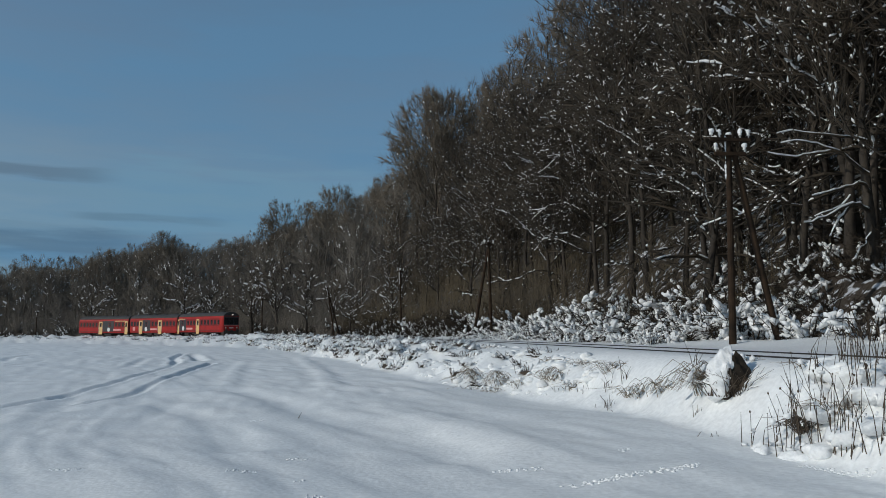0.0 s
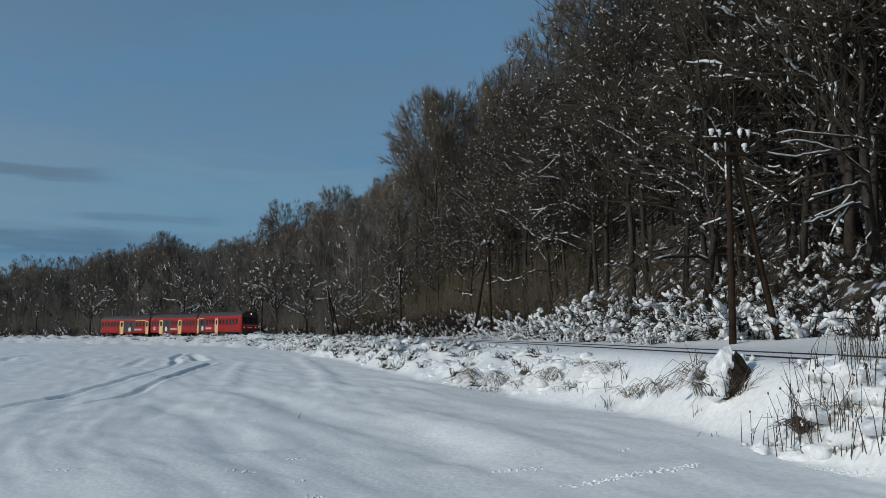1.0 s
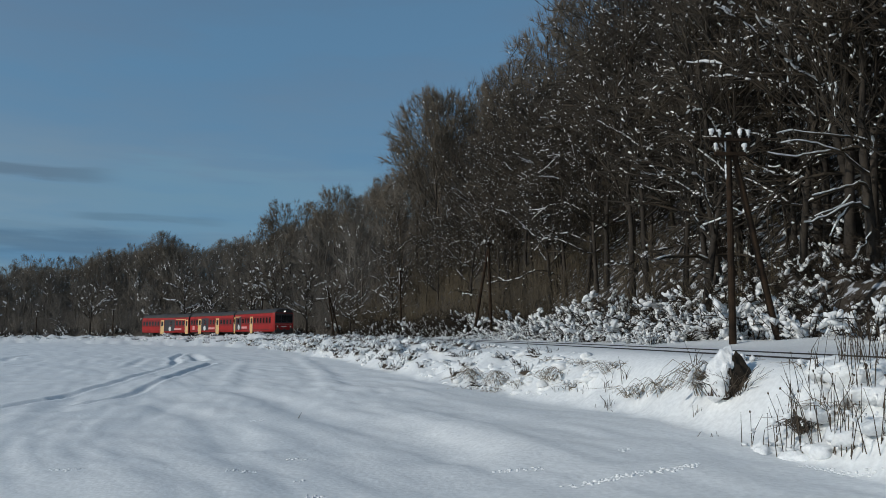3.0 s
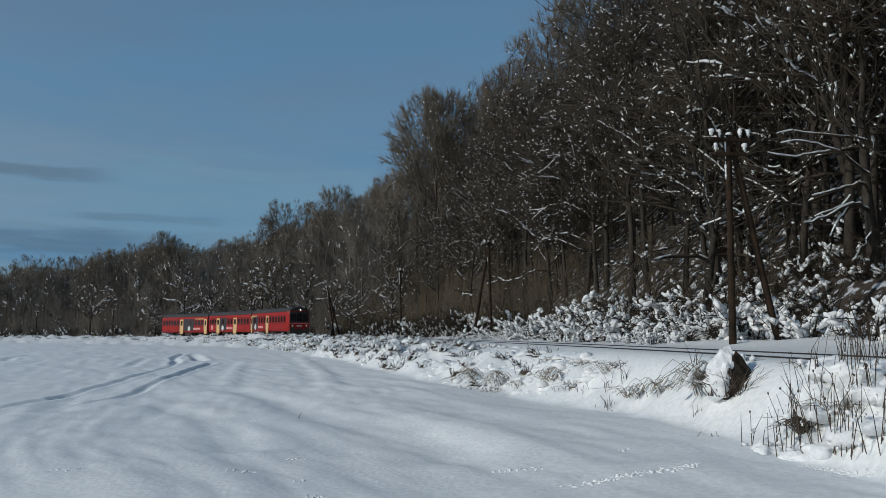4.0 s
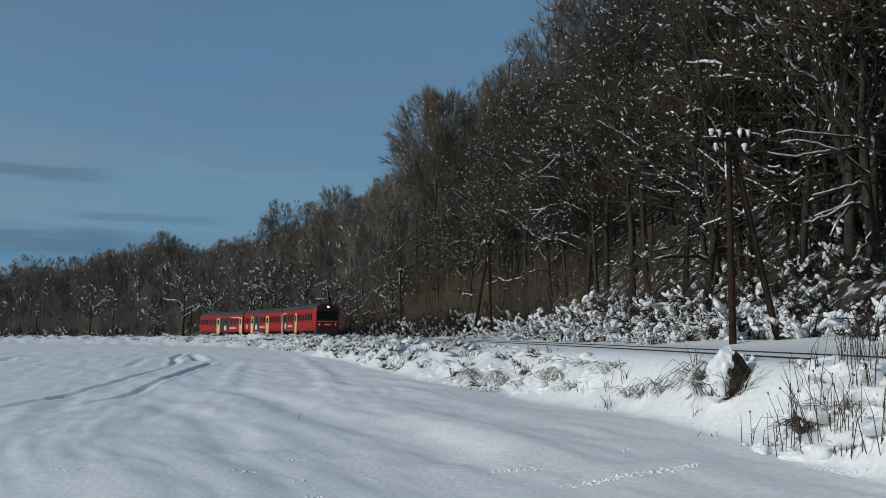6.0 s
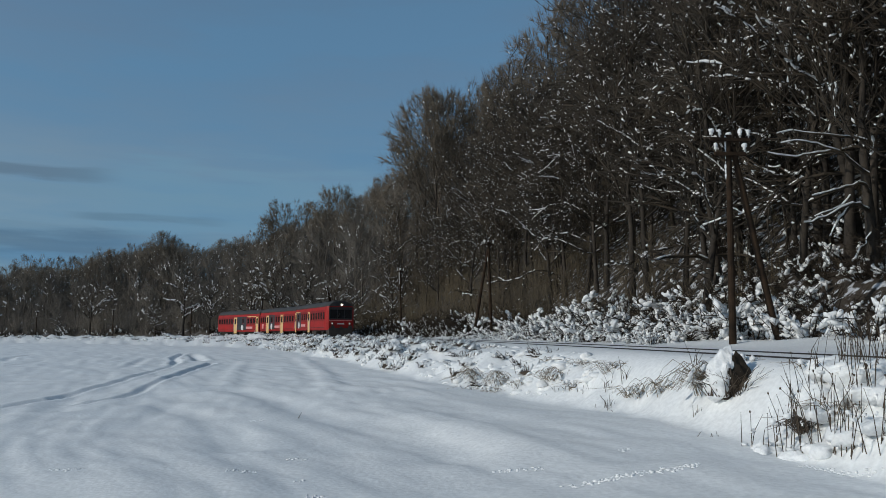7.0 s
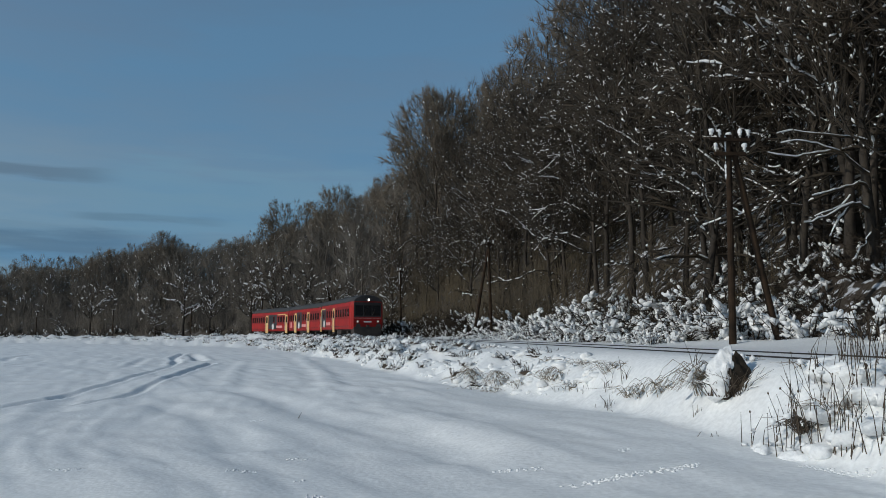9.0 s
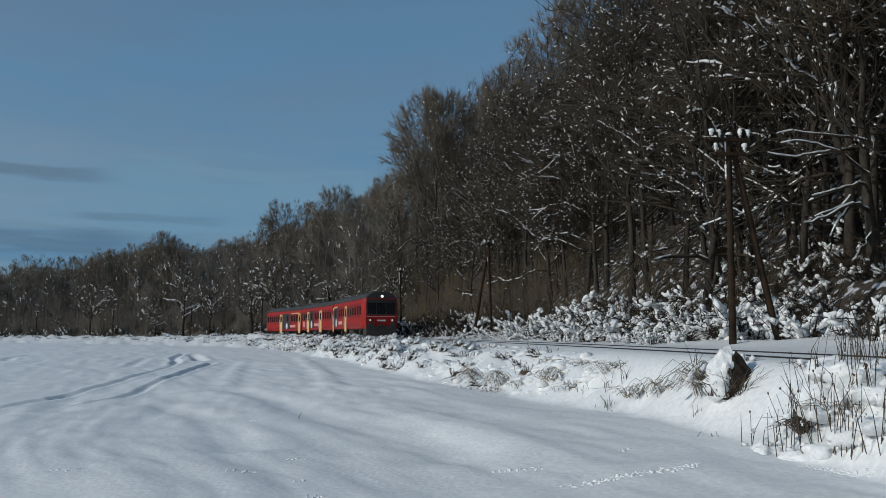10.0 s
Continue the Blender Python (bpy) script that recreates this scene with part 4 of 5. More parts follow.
def light_tree(seed, tall, crown_from, limbs, twigs, width, thick, twig_r):
    """A bare tree of few faces for the depth of the wood."""
    rng = np.random.RandomState(seed)
    bend = rng.normal(0, 0.03 * tall, 2)
    low, mid, top = np.array([0, 0, -0.8]), np.array([bend[0], bend[1], tall * 0.5]), np.array([bend[0] * 1.6, bend[1] * 0.8, tall * 0.64])
    pieces = [tubes([low, mid], [mid, top], [thick, thick * 0.6], [thick * 0.6, thick * 0.15], 3)]
    f = crown_from + (0.97 - crown_from) * (np.arange(limbs) + rng.rand(limbs)) / limbs
    base = np.where(f[:, None] < 0.5, low + (mid - low) * f[:, None] * 2, mid + (top - mid) * (f[:, None] - 0.5) * 2)
    az = np.arange(limbs) * 2.4 + rng.uniform(-0.5, 0.5, limbs)
    d = unit(np.stack([np.cos(az), np.sin(az), rng.uniform(0.4, 1.1, limbs) + 1.5 * f * f], 1))
    length = width * tall * (0.92 - 0.14 * f) * rng.uniform(0.8, 1.15, limbs)
    m = base + d * length[:, None] * 0.5
    d2 = unit(d + rng.normal(0, 0.25, (limbs, 3)) + [0, 0, 0.15])
    e = m + d2 * length[:, None] * 0.5
    r = np.maximum(thick * (1 - f) * 0.6, twig_r * 1.3)
    pieces += [tubes(base, m, r, r * 0.6, 3), tubes(m, e, r * 0.6, None, 3)]
    k = np.repeat(np.arange(limbs), twigs)
    w = rng.uniform(0.15, 1.0, (len(k), 1))
    start = np.where(w < 0.5, base[k] + (m - base)[k] * w * 2, m[k] + (e - m)[k] * (w - 0.5) * 2)
    way = unit(d2[k] + rng.normal(0, 0.55, (len(k), 3)) + [0, 0, 0.15])
    pieces.append(tubes(start, start + way * (length[k] * rng.uniform(0.25, 0.6, len(k)))[:, None], np.full(len(k), twig_r), None, 3))
    return (*join(pieces), m, d2)


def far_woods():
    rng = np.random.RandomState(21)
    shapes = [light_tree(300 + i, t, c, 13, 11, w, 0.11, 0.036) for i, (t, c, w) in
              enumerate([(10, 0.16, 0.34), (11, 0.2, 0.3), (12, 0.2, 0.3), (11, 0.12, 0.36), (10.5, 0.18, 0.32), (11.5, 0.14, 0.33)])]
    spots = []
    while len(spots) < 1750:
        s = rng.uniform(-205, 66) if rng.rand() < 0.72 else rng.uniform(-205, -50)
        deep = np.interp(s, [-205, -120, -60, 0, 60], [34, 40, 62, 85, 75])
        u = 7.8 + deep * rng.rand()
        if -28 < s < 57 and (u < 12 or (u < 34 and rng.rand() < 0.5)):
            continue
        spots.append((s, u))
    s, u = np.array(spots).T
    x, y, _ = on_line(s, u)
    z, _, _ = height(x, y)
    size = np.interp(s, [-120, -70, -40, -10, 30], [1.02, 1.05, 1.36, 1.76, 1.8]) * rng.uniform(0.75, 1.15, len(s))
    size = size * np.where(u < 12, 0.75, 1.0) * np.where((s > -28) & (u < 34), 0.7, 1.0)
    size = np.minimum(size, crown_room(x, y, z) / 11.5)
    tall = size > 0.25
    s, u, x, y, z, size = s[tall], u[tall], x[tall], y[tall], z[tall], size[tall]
    vs, fs, k = ([], []), ([], []), [0, 0]
    caught, along, lump = [], [], []
    for px, py, pz, k_size, ps, pu in zip(x, y, z, size, s, u):
        tv, tf, mids, ways = shapes[rng.randint(len(shapes))]
        a = rng.uniform(0, 6.283)
        turn = np.array([(math.cos(a), math.sin(a), 0), (-math.sin(a), math.cos(a), 0), (0, 0, 1.0)]) * k_size
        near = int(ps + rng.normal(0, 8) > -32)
        vs[near].append((tv @ turn + (px, py, pz)).astype(np.float32))
        fs[near].append(tf + k[near])
        k[near] += len(tv)
        # clumps in the forks of the outer and upper limbs
        if rng.rand() < np.interp(ps, [-130, -95, -50, 20], [0.6, 0.75, 0.75, 0.5]):
            for i in rng.choice(len(mids), rng.randint(1, 7), False):
                at = mids[i] @ turn + (px, py, pz)
                for j in range(rng.randint(1, 4)):
                    caught.append(at + ways[i] @ turn * 0.35 * j + rng.normal(0, 0.04, 3))
                    along.append(ways[i] @ turn * [1, 1, 0.5])
                    lump.append(rng.uniform(0.05, 0.12) * np.interp(np.hypot(px, py), [50, 140], [0.85, 1.5]))
    for near, name, mat, label in ((0, "far_woods", HAZED_TWIG, "dense grey-brown leafless woodland along the far edge of the field, coloured paler for haze"), (1, "hill_woods", HILL_TWIG, "dense dark leafless woodland covering the hillside")):
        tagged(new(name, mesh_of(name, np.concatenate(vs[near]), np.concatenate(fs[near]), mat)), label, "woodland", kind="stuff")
    lump = np.array(lump)
    tagged(new("branch_snow", mesh_of("branch_snow", *lobes(caught, along, lump * rng.uniform(2, 4.5, len(lump)), lump, rng, 0, 0.4), SNOW_CLUMP, True)), "clumps of snow caught in the branches of the far wood", "snow", kind="stuff")
    # thin saplings and brush between the trunks
    saplings = []
    for i in range(5):
        r = np.random.RandomState(330 + i)
        a = r.uniform(0, 6.283, 9)
        base = np.stack([np.cos(a) * 0.25, np.sin(a) * 0.25, np.full(9, -0.2)], 1)
        tip = base + np.stack([r.normal(0, 0.5, 9), r.normal(0, 0.5, 9), r.uniform(1.4, 3.6, 9)], 1)
        k = r.randint(0, 9, 16)
        w = r.uniform(0.3, 0.9, (16, 1))
        st = base[k] + (tip - base)[k] * w
        saplings.append(join([tubes(base, tip, np.full(9, 0.022), None, 3),
                              tubes(st, st + np.stack([r.normal(0, 0.4, 16), r.normal(0, 0.4, 16), r.uniform(0.2, 0.9, 16)], 1), np.full(16, 0.013), None, 3)]))
    s = np.where(rng.rand(2600) < 0.19, rng.uniform(5, 58, 2600), rng.uniform(-150, 12, 2600))
    u = np.where(s > 36, 9.5, 7.4) + 24 * rng.rand(2600) ** 1.8
    x, y, _ = on_line(s, u)
    z, _, _ = height(x, y)
    size = rng.uniform(0.6, 1.5, 2600) * np.interp(s, [-41, -40, 15, 40], [1.25, 1.0, 0.9, 0.5])
    for far, name, mat, label in ((s < -40, "far_undergrowth", HAZED_TWIG, "grey-brown brush along the far edge of the wood, coloured paler for haze"), (s >= -40, "undergrowth", THICKET, "thicket of thin brown saplings under the trees")):
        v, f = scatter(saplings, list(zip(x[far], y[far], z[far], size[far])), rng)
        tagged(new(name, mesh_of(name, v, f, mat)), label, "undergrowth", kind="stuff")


plant_trees()
far_woods()


# ---- shrubs and dry plants ----
def shrub_thing(seed, wide, tall, stems, clumps, label, big):
    rng = np.random.RandomState(seed)
    a = rng.uniform(0, 6.283, stems)
    base = np.stack([np.cos(a) * wide * 0.3 * rng.rand(stems), np.sin(a) * wide * 0.3 * rng.rand(stems), np.full(stems, -0.15)], 1)
    out = np.stack([np.cos(a), np.sin(a), rng.uniform(0.5, 2.2, stems)], 1)
    out = unit(out) * (tall * rng.uniform(0.6, 1.1, stems))[:, None] * 0.6
    mid = base + out
    side = np.stack([np.cos(a), np.sin(a), rng.uniform(-0.6, 0.9, stems)], 1) + rng.normal(0, 0.35, (stems, 3))
    tip = mid + unit(side) * (wide * rng.uniform(0.25, 0.6, stems))[:, None]
    tip[:, 2] = np.maximum(tip[:, 2], 0.05)
    pieces = [tubes(base, mid, np.full(stems, 0.022), np.full(stems, 0.016), 3), tubes(mid, tip, np.full(stems, 0.016), np.full(stems, 0.008), 3)]
    k = rng.randint(0, stems, stems * 5)
    w = rng.rand(stems * 5, 1)
    start = np.where(w < 0.4, base[k] + (mid - base)[k] * (0.3 + w), mid[k] + (tip - mid)[k] * w)
    end = start + unit(rng.normal(0, 1, (stems * 5, 3)) + [0, 0, 0.5]) * rng.uniform(0.15, 0.5, (stems * 5, 1)) * wide * 0.5
    end[:, 2] = np.maximum(end[:, 2], 0.02)
    pieces.append(tubes(start, end, np.full(stems * 5, 0.013), None, 3))
    shrub = tagged(new("shrub"), label, "shrub", group="snowy shrubs beside the line")
    tagged(mesh_part("brush", mesh_of("brush", *join(pieces), BRUSH), shrub), kind="stuff")
    # each heap of snow is a cluster of overlapping lumps along a stem
    heaps, each = clumps, 5
    j = np.repeat(rng.randint(0, stems, heaps), each)
    t = np.repeat(rng.uniform(-0.5, 0.9, (heaps, 1)), each, 0)
    lie = np.repeat(unit((mid - base)[rng.randint(0, stems, heaps)] * [1.3, 1.3, 0.8]), each, 0)
    girth = np.repeat(big * (0.45 + 0.55 * rng.rand(heaps) ** 1.5), each)
    c = np.where(t < 0, mid[j] + (mid - base)[j] * t, mid[j] + (tip - mid)[j] * t)
    c = c + lie * (girth * np.tile(np.linspace(-1.7, 1.7, each), heaps))[:, None] + rng.normal(0, 0.35, c.shape) * girth[:, None]
    c[:, 2] = np.maximum(c[:, 2], 0.05)
    rad = girth * rng.uniform(0.55, 1.05, len(j))
    tagged(mesh_part("snow_cover", mesh_of("snow_cover", *lobes(c, lie + rng.normal(0, 0.3, c.shape), rad * rng.uniform(2.4, 4.4, len(j)), rad * 0.9, rng, 1, 0.52), SNOW_CLUMP), shrub, "heavy lumps of fresh snow"), kind="stuff")
    return shrub


def tussock_thing(seed):
    """Dead grass pressed down by snow that lies on it in long leaning lobes."""
    rng = np.random.RandomState(seed)
    n = 24
    a, q = rng.uniform(0, 6.283, n), 0.5 * rng.rand(n) ** 0.6
    foot = np.stack([np.cos(a) * q, np.sin(a) * q, np.full(n, -0.03)], 1)
    lean = unit(np.stack([0.7 + 0.35 * np.cos(a), 0.4 * np.sin(a), rng.uniform(0.1, 0.8, n)], 1))
    long = rng.uniform(0.2, 0.5, n) * (1.15 - q)
    thing = tagged(new("grass_tussock"), "dead grass tussock pressed down under lobes of snow", "grass tussock", group="snowy tussocks on the bank")
    tagged(mesh_part("snow_cover", mesh_of("snow_cover", *lobes(foot + lean * long[:, None] * 0.45, lean, long * 1.15, long * rng.uniform(0.13, 0.27, n), rng, 1, 0.42), SNOW_CLUMP), thing, "leaning lobes of snow"), kind="stuff")
    v, f = ICO[2]
    mat = v * [0.40, 0.36, 0.11] * (1 + 0.3 * wave(v[:, 0:1] * 3 + seed, v[:, 1:2] * 3)) + [0.05, 0, 0.0]
    mesh_part("thatch", mesh_of("thatch", mat, f, DARK_STALK), thing, "matted dark dead grass")
    k = 20
    a, q = rng.uniform(0, 6.283, k), 0.55 * rng.rand(k) ** 0.6
    foot = np.stack([np.cos(a) * q, np.sin(a) * q, np.full(k, -0.05)], 1)
    rise = unit(np.stack([0.35 + 0.6 * np.cos(a), 0.6 * np.sin(a), rng.uniform(0.4, 1.2, k)], 1)) * rng.uniform(0.14, 0.36, (k, 1))
    bend = rise * [1.1, 1.1, 0.0] + np.stack([np.zeros(k), np.zeros(k), rng.uniform(-0.14, 0.06, k)], 1)
    tagged(mesh_part("stalk", mesh_of("stalk", *join([tubes(foot, foot + rise, np.full(k, 0.011), np.full(k, 0.008), 3), tubes(foot + rise, foot + rise + bend, np.full(k, 0.008), None, 3)]), DARK_STALK), thing), kind="stuff")
    return thing


def plant_many(kinds, spots, rng, sink=0.05, swing=180):
    """One of each kind first, then copies; spots are s, u, size."""
    used = set()
    for s, u, size in spots:
        x, y, _ = on_line(s, u)
        k = rng.randint(len(kinds))
        m = pose(x, y, ground_at(x, y) - sink, 0, 0, rng.uniform(-swing, swing))
        if k in used:
            ob = copy_thing(kinds[k], m)
        else:
            ob = kinds[k]
            used.add(k)
            ob.matrix_basis = m
        ob.scale = (size, size, size * rng.uniform(0.8, 1.15))
    for i, k in enumerate(kinds):
        if i not in used:
            for o in (*k.children, k):
                bpy.data.objects.remove(o)


def plant_shrubs():
    rng = np.random.RandomState(31)
    label = "dense bare shrub heaped with clumps of fresh snow"
    kinds = [shrub_thing(400 + i, 2.0, 1.5, 46, 40, label, 0.14) for i in range(4)]
    thin = [shrub_thing(420 + i, 2.0, 1.7, 60, 13, "bare brown shrub dotted with clumps of snow", 0.125) for i in range(3)]
    spots, upper = [], []
    for s in np.arange(-26, 56, 1.9):
        for u, p, k in ((2.75, 0.75, 0.42), (4.0, 0.9, 0.75), (5.5, 0.9, 1.05), (6.8, 0.95, 1.2), (8.4, 0.6, 1.25)):
            if rng.rand() < p and not (u < 5 and s > 37) and not (u > 6 and s > 40):
                spots.append((s + rng.uniform(-0.6, 0.6), u + rng.uniform(-0.5, 0.5) + max(s - 36, 0) * 0.12, k * rng.uniform(0.75, 1.2) * np.interp(s, [30, 40, 48, 56], [1.0, 0.85, 0.55, 0.4])))
    for s in np.arange(26, 53, 1.3):
        for u, p in ((7.9, 0.9 * (s > 33)), (8.8, 0.9 * (s > 33)), (9.8, 0.9 * (s > 33)), (10.8, 0.7), (12.5, 0.45), (15.0, 0.25)):
            if rng.rand() < p:
                upper.append((s + rng.uniform(-0.6, 0.6), u + rng.uniform(-0.8, 0.8), rng.uniform(0.6, 1.0) * np.interp(s, [32, 44, 52], [0.95, 0.72, 0.5])))
    for s in np.arange(-130, -26, 4.0):
        spots.append((s + rng.uniform(-2, 2), rng.uniform(5.5, 8.5), rng.uniform(0.8, 1.5)))
    plant_many(kinds, [p for p in spots if p[0] > 12 + rng.uniform(-4, 4)], rng)
    plant_many(thin, [p for p in spots if p[0] <= 12 + rng.uniform(-4, 4)] + upper, rng)
    label = "low straggling scrub on the railway bank, bent under snow"
    kinds = [shrub_thing(450 + i, 1.1, 0.5, 34, 5, label, 0.06) for i in range(3)]
    humps = [tussock_thing(470 + i) for i in range(5)]
    scrub, heaped = [], []
    for s in np.concatenate([np.arange(-60, -10, 0.36), np.arange(-10, 12, 0.27), np.arange(12, 46, 0.20)]):
        foot = np.interp(s, [-60, -40, -10, 15, 30, 38, 43, 48], [6.8, 7.0, 6.2, 5.3, 5.0, 4.5, 3.5, 2.5])
        u = -foot + 0.15 + (foot - 2.0) * rng.rand() ** 1.25
        if rng.rand() < np.interp(s, [-60, -30, 0, 30, 38, 45], [0.6, 0.8, 0.95, 0.95, 0.55, 0.2]):
            (scrub if rng.rand() < 0.16 else heaped).append((s, u, rng.uniform(0.5, 1.1) * np.interp(s, [-30, 10, 35], [1.2, 1.0, 0.8])))
    for s in np.arange(-130, -60, 1.4):
        (scrub if rng.rand() < 0.25 else heaped).append((s + rng.uniform(-0.5, 0.5), -rng.uniform(2.6, 5.5), rng.uniform(0.5, 1.2)))
    plant_many(kinds, [(s, u, k * 0.75) for s, u, k in scrub], rng)
    plant_many(humps, heaped, rng, 0.03, 35)


plant_shrubs()


def bank_clods():
    """Small broken humps of snow all over the rough strip of the bank."""
    rng = np.random.RandomState(61)
    s = np.concatenate([rng.uniform(-120, -40, 500), rng.uniform(-40, 10, 900), rng.uniform(10, 46, 900)])
    foot = np.interp(s, [-120, -80, -40, -10, 15, 30, 38, 43, 48], [6.2, 6.5, 7.0, 6.2, 5.3, 5.0, 4.5, 3.5, 2.5])
    u = -foot + (foot - 1.9) * rng.rand(len(s))
    x, y, _ = on_line(s, u)
    z, _, _ = height(x, y)
    r = (0.05 + 0.22 * rng.rand(len(s)) ** 2.5) * np.interp(s, [-60, 10, 45], [1.2, 1.0, 0.75])
    v, f = blobs(np.stack([x, y, z - 0.15 * r], 1), r, rng, 1, 0.42, 0.30)
    tagged(new("snow_clods", mesh_of("snow_clods", v, f, SNOW_CLUMP, True)), "broken clods and humps of snow on the bank", "snow", kind="stuff")


bank_clods()


def stalks(rng, n, spread_r, tall, lean, r, mat, heads, bowed=False):
    a, q = rng.uniform(0, 6.283, n), rng.rand(n) ** 0.6 * spread_r
    base = np.stack([np.cos(a) * q, np.sin(a) * q, np.full(n, -0.12)], 1)
    h = tall * rng.uniform(0.5, 1.1, n)
    way = rng.normal(0, lean, (n, 2))
    mid = base + np.stack([way[:, 0] * h * 0.5, way[:, 1] * h * 0.5, h * 0.55], 1)
    tip = mid + np.stack([way[:, 0] * h * 0.8, way[:, 1] * h * 0.8, h * 0.45 * (rng.uniform(-0.9, 0.1, n) if bowed else rng.uniform(0.3, 1, n))], 1)
    pieces = [tubes(base, mid, np.full(n, r), np.full(n, r * 0.8), 4), tubes(mid, tip, np.full(n, r * 0.8), np.full(n, r * 0.4), 3)]
    if heads:
        k = np.arange(0, n, 3)
        pieces.append(blobs(tip[k], np.full(len(k), r * 1.7), rng, 1, 1.6))
    return mesh_of("stalks", *join(pieces), mat), mid, tip


def tuft(seed, label, n, spread_r, tall, lean, r, mat, snow, heads=False, bowed=False):
    rng = np.random.RandomState(seed)
    ob = tagged(new("dry_plant"), label, "dry plant", group="dry plants by the field")
    me, mid, tip = stalks(rng, n, spread_r, tall, lean, r, mat, heads, bowed)
    tagged(mesh_part("stalk", me, ob), kind="stuff")
    if snow:
        k = rng.randint(0, n, snow)
        c = np.where(np.arange(snow)[:, None] % 3 == 0, mid[k], mid[k] * [0.8, 0.8, 0.0] + [0, 0, 0.02]) + rng.normal(0, 0.012, (snow, 3))
        tagged(mesh_part("snow_cover", mesh_of("snow_cover", *blobs(c, rng.uniform(0.015, 0.045, snow), rng, 1, 0.8, 0.45), SNOW_CLUMP), ob, "snow caught among the stalks"), kind="stuff")
    return ob


def arched_grass(seed, n, reach):
    """Blades that rise, arch over to one side and come down again, with a quilt of snow over their feet."""
    rng = np.random.RandomState(500 + seed)
    foot = np.stack([rng.normal(0.10, 0.12, n), rng.normal(0, 0.10, n), np.full(n, -0.03)], 1)
    go, up = reach * rng.uniform(0.55, 1.1, n), reach * rng.uniform(0.4, 0.8, n)
    swing = rng.normal(math.pi, 0.45, n)
    pieces = []
    path = [foot + np.stack([np.cos(swing) * go * w, np.sin(swing) * go * w, up * h], 1) for w, h in ((0, 0), (0.10, 0.45), (0.28, 0.82), (0.52, 0.98), (0.78, 0.72), (1.0, 0.22))]
    for k, (p, q) in enumerate(zip(path, path[1:])):
        pieces.append(tubes(p, q, np.full(n, 0.0060 - 0.0008 * k), np.full(n, 0.0052 - 0.0008 * k), 3))
    ob = tagged(new("dry_plant"), "long pale dry grass arched over by snow", "dry plant", group="dry plants by the field")
    tagged(mesh_part("stalk", mesh_of("stalk", *join(pieces), STALK), ob), kind="stuff")
    m = 26
    j, w = rng.randint(0, n, m), rng.randint(1, 5, m)
    at = np.array([path[b][a] for a, b in zip(j, w)]) * [1, 1, 0.75]
    lie = np.array([path[b + 1][a] - path[b][a] for a, b in zip(j, w)])
    tagged(mesh_part("snow_cover", mesh_of("snow_cover", *lobes(at, lie, reach * rng.uniform(0.15, 0.4, m), reach * rng.uniform(0.025, 0.06, m), rng, 2, 0.2), SNOW_CLUMP, True), ob, "snow lying on the bent blades"), kind="stuff")
    return ob


def set_down(ob, x, y, turn=0.0, sink=0.0):
    ob.matrix_basis = pose(x, y, ground_at(x, y) - sink, 0, 0, turn)


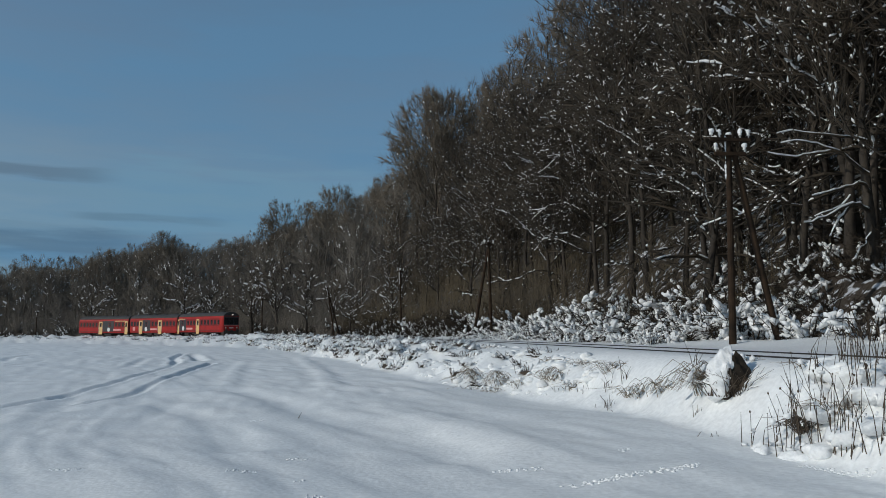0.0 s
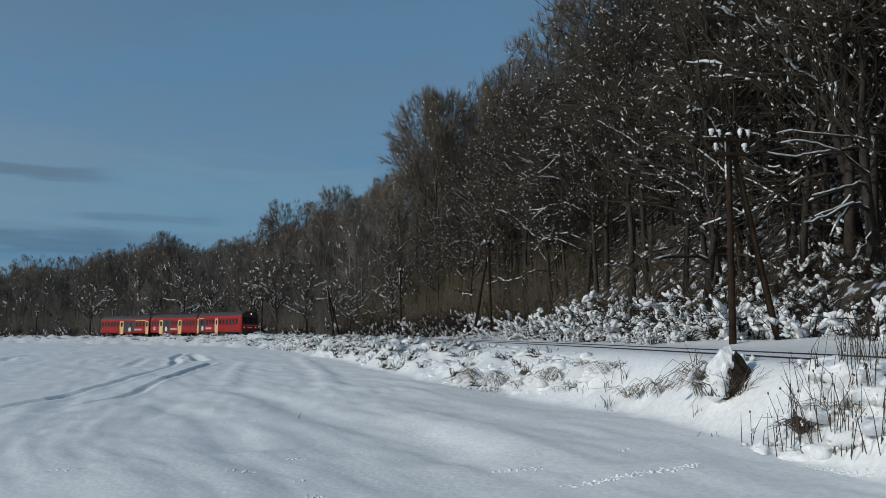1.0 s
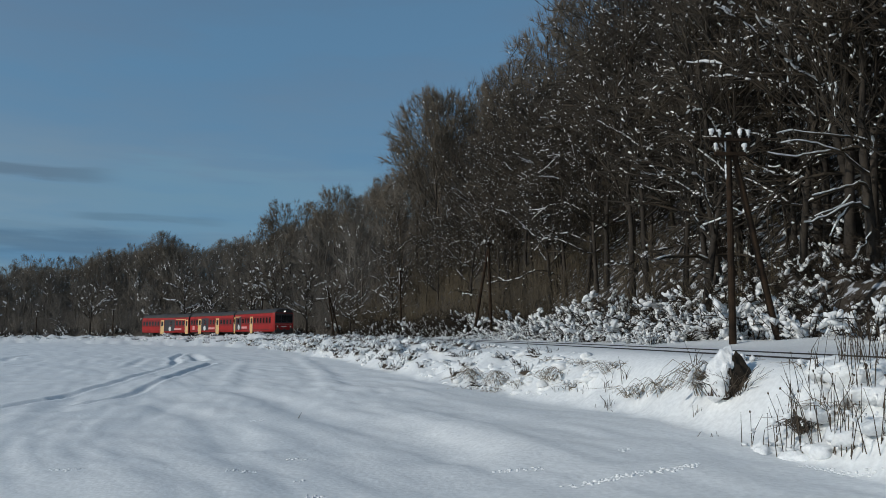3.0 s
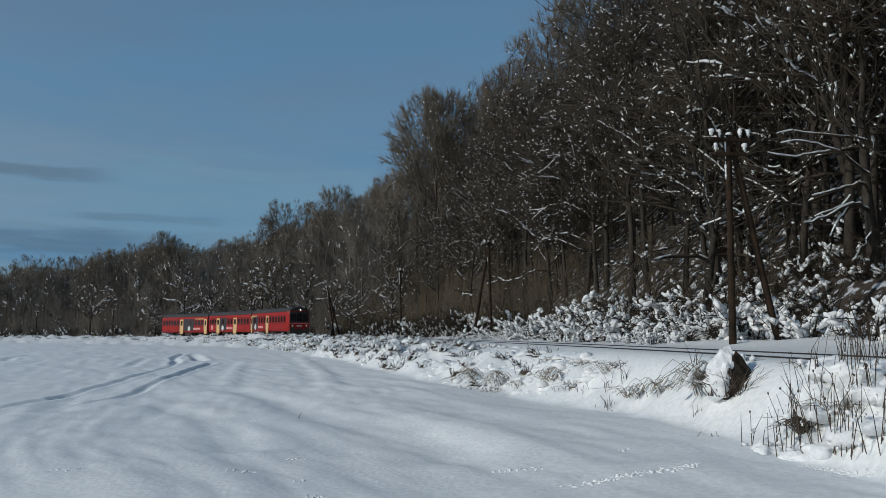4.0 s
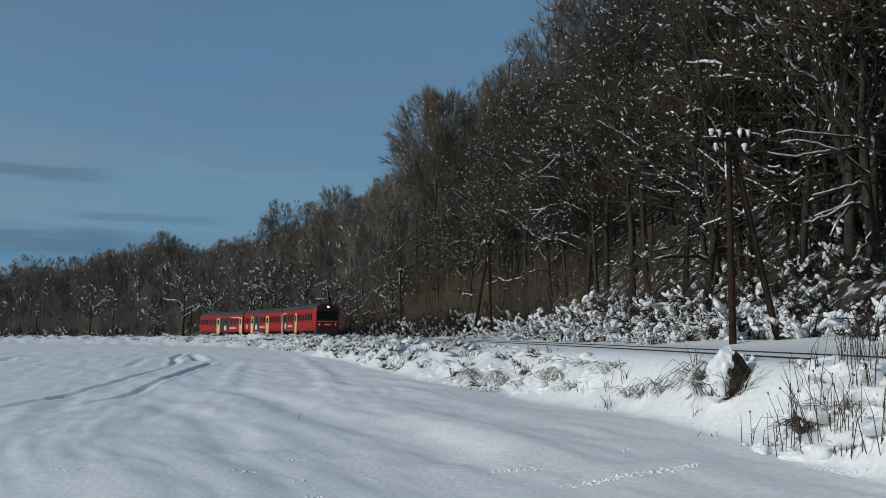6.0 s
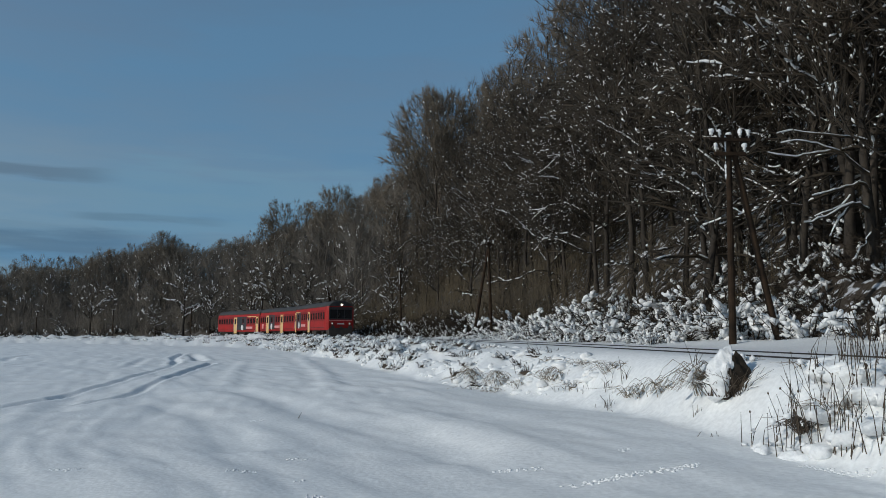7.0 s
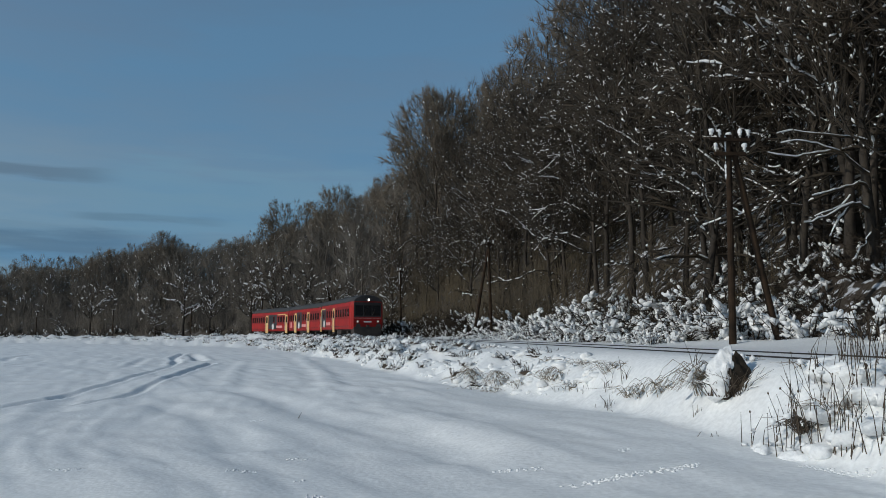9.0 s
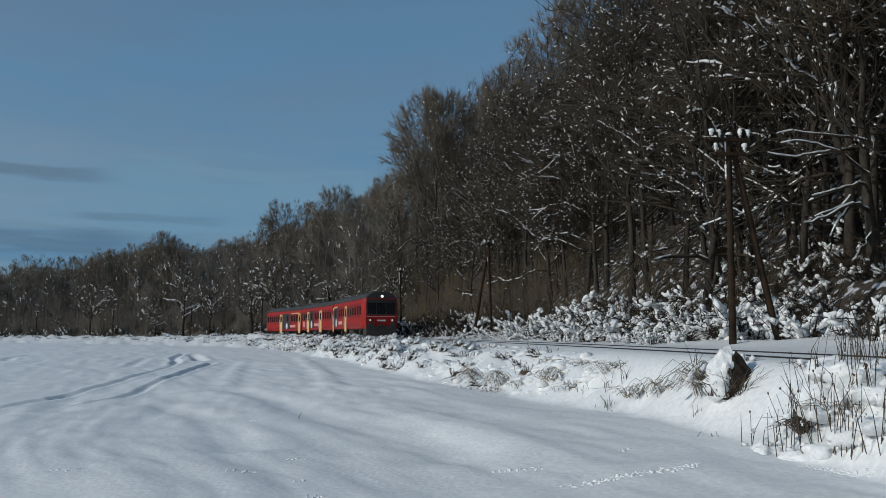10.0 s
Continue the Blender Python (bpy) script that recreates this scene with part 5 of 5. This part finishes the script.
def foreground_plants():
    rng = np.random.RandomState(41)
    # tall dry weeds at the foot of the bank
    for x, y, n, tall in ((3.72, 8.75, 5, 0.7), (3.8, 8.5, 7, 0.85), (3.95, 8.3, 8, 0.95), (4.05, 8.05, 8, 1.05), (4.1, 7.75, 8, 1.0), (4.2, 7.5, 7, 1.05),
                          (4.0, 9.0, 6, 0.95), (4.22, 8.35, 9, 1.0), (4.4, 8.1, 10, 1.05), (4.3, 8.75, 8, 0.95), (4.55, 8.4, 9, 1.0), (4.6, 8.9, 9, 0.95), (4.75, 8.6, 9, 1.0), (3.55, 8.95, 3, 0.6), (4.5, 7.7, 7, 1.0)):
        set_down(tuft(int(x * 1000 + y * 10), "tall dry brown weed stalks standing in snow", n, 0.22, tall, 0.10, 0.0055, DARK_STALK, 6, True), x, y)
    # grass tussocks bowed under snow
    for x, y, n, tall in ((4.03, 8.66, 260, 0.33), (4.3, 8.3, 60, 0.25), (3.26, 13.3, 46, 0.36),
                          (3.2, 14.6, 40, 0.42), (2.93, 16.3, 60, 0.30), (2.6, 15.4, 36, 0.36), (2.3, 16.6, 36, 0.36), (1.7, 17.6, 34, 0.36), (1.2, 18.0, 40, 0.36),
                          (0.8, 19.0, 36, 0.36), (2.6, 17.8, 30, 0.36), (0.4, 20.5, 36, 0.36), (4.4, 11.2, 24, 0.3), (4.6, 9.6, 30, 0.3)):
        set_down(tuft(int(x * 1000 + y * 17), "pale dry grass tussock bowed under snow", n, 0.20 if n < 100 else 0.10, tall, 0.75 if n < 100 else 0.45, 0.0045, STALK if n < 100 else DARK_STALK, 24, False, True), x, y)
    # long grass arched over by the weight of snow
    for x, y, n, reach, seed in ((3.72, 11.15, 38, 0.66, 1), (3.80, 11.0, 26, 0.42, 2), (3.42, 12.3, 26, 0.45, 3), (3.25, 13.0, 26, 0.35, 4), (2.35, 16.2, 30, 0.4, 5), (1.35, 18.2, 36, 0.5, 6), (0.75, 19.6, 36, 0.5, 7)):
        set_down(arched_grass(seed, n, reach), x, y)
    # lone sprigs poking out of the field's snow
    for x, y, n, tall in ((2.85, 13.5, 9, 0.42), (2.98, 13.3, 6, 0.16), (2.75, 13.7, 4, 0.2), (3.37, 9.7, 4, 0.22), (3.25, 9.75, 2, 0.2), (3.5, 9.9, 3, 0.12), (2.29, 15.7, 5, 0.25), (-2.6, 14.0, 2, 0.22),
                          (-1.82, 9.6, 3, 0.06), (-5.2, 18.5, 3, 0.10), (-3.3, 13.8, 5, 0.07), (-2.35, 11.5, 3, 0.06), (3.6, 10.9, 4, 0.2), (2.7, 15.0, 4, 0.3), (3.0, 14.2, 5, 0.55), (3.3, 13.9, 5, 0.6), (3.9, 12.0, 6, 0.55)):
        set_down(tuft(int(x * 1000 + y * 29 + 9000), "few thin dry stems poking from the snow", n, 0.12, tall, 0.18, 0.006, DARK_STALK, 0), x, y)
    # rounded heaps of snow among the weeds
    for x, y, size in ((3.75, 8.35, 0.16), (3.95, 8.15, 0.15), (4.15, 7.9, 0.17), (4.3, 7.65, 0.15), (4.45, 8.1, 0.2), (4.2, 8.45, 0.16), (4.55, 8.5, 0.2), (3.6, 8.8, 0.15), (4.5, 7.75, 0.18), (4.25, 8.8, 0.22), (4.55, 8.95, 0.24), (4.75, 8.5, 0.26), (4.7, 9.4, 0.2)):
        v, f = blobs([(0, 0, 0)], [size * 1.3], rng, 4, 0.45, 0.0)
        v = v * (1 + 0.24 * wave(v[:, 0:1] * 9 + x * 5, v[:, 1:2] * 9 + v[:, 2:3] * 7) + 0.13 * wave(v[:, 0:1] * 23 + y * 5, v[:, 1:2] * 23 + v[:, 2:3] * 19))
        heap = tagged(new("snow_mound", mesh_of("snow_mound", v, f, SNOW_CLUMP, True)), "rounded heap of snow at the feet of weeds", "snow heap", group="snow heaps among the weeds")
        set_down(heap, x, y, 0, 0.04)
    # broad tussock hump beside the rails
    hump = tagged(new("grass_hump"), "large snow-plastered hump of dead grass and earth", "grass hump")
    r = np.random.RandomState(77)
    me, mid, tip = stalks(r, 300, 0.33, 0.54, 0.34, 0.006, DARK_STALK, False)
    tagged(mesh_part("stalk", me, hump), kind="stuff")
    v, f = ICO[4]
    taper = 1.15 - 0.62 * (v[:, 2:3] * 0.5 + 0.5)
    shape = v * [0.30, 0.26, 0.46] * np.concatenate([taper, taper, taper * 0 + 1], 1) + [0, 0, 0.20]
    shape = shape * (1 + 0.15 * wave(v[:, 0:1] * 3 + v[:, 2:3] * 2, v[:, 1:2] * 3 + 4) + 0.08 * wave(v[:, 0:1] * 8 + 3, v[:, 2:3] * 8 + v[:, 1:2] * 5))
    mesh_part("core", mesh_of("core", shape, f, BRUSH), hump, "dark matted grass")
    out = unit(v)
    lit = out @ np.array([-0.85, -0.1, 0.32]) + 0.30 * wave(out[:, 0] * 4 + 2, out[:, 2] * 4 + out[:, 1] * 3)
    cover = shape + out * (0.09 * soft_step(-0.05, 0.45, lit) - 0.035 + 0.035 * wave(out[:, 0] * 7, out[:, 2] * 7 + 9) + 0.022 * wave(out[:, 0] * 15 + out[:, 1] * 6, out[:, 2] * 17))[:, None]
    mesh_part("snow_cover", mesh_of("snow_cover", cover, f, SNOW_CLUMP, True), hump, "snow plastered on one flank")
    set_down(hump, 3.92, 10.58, -14, 0.04)
    hump.scale = (1.05, 1.1, 0.76)
    # animal trails: clods thrown up along the prints
    c, rad = [], []
    for (ax, ay), (bx, by), n in (((1.15, 7.3), (2.54, 7.75), 80), ((0.57, 8.3), (1.06, 8.2), 20), ((-2.33, 8.58), (-2.05, 8.58), 16), ((3.6, 7.95), (4.06, 7.25), 40), ((-4.53, 9.09), (-4.1, 8.92), 14),
                                  ((-1.32, 7.27), (-1.1, 7.26), 8), ((-1.5, 8.05), (-1.4, 8.05), 4), ((-1.9, 9.6), (-1.7, 9.55), 5), ((-3.4, 13.8), (-3.1, 13.7), 8), ((2.0, 8.9), (2.1, 8.9), 5)):
        for i in range(int(n * 1.6)):
            t = (i + rng.rand()) / (n * 1.6)
            c.append((ax + (bx - ax) * t + rng.normal(0, 0.03), ay + (by - ay) * t + rng.normal(0, 0.045)))
            rad.append(rng.uniform(0.008, 0.024))
    c = np.array(c)
    z, _, _ = height(c[:, 0], c[:, 1])
    c3 = np.column_stack([c, z])
    tagged(new("animal_trail", mesh_of("animal_trail", *blobs(c3, np.array(rad), rng, 1, 0.55), SNOW_CLUMP, True)), "crumbs of snow kicked up along animal prints", "snow", kind="stuff")


foreground_plants()


# ---- movement ----
def motions():
    """The train runs along the line; its wheels turn with it."""
    for number, car in enumerate(CARS):
        rows = []
        for k in range(41):
            t = k * 0.25
            s = -(5.4506 * (10 - t) + 0.0225 * (10 - t) ** 2) - HALF - PITCH * number
            xf, yf, _ = on_line(s + 4.0)
            xr, yr, _ = on_line(s - 4.0)
            turn = math.degrees(math.atan2(yf - yr, xf - xr))
            rows.append((t, pose((xf + xr) / 2, (yf + yr) / 2, float(rail_z(s)), 0, 0, turn)))
        walk(car, rows)
        for w in [o for o in car.children if o.name.startswith("wheelset")]:
            x = w.location.x
            rows = []
            for k in range(101):
                t = k * 0.1
                run = 5.4506 * t + 0.0225 * (100 - (10 - t) ** 2)
                rows.append((t, pose(x, 0, 0.42) @ Matrix.Rotation(run / 0.42, 4, "Y")))
            walk(w, rows)


motions()
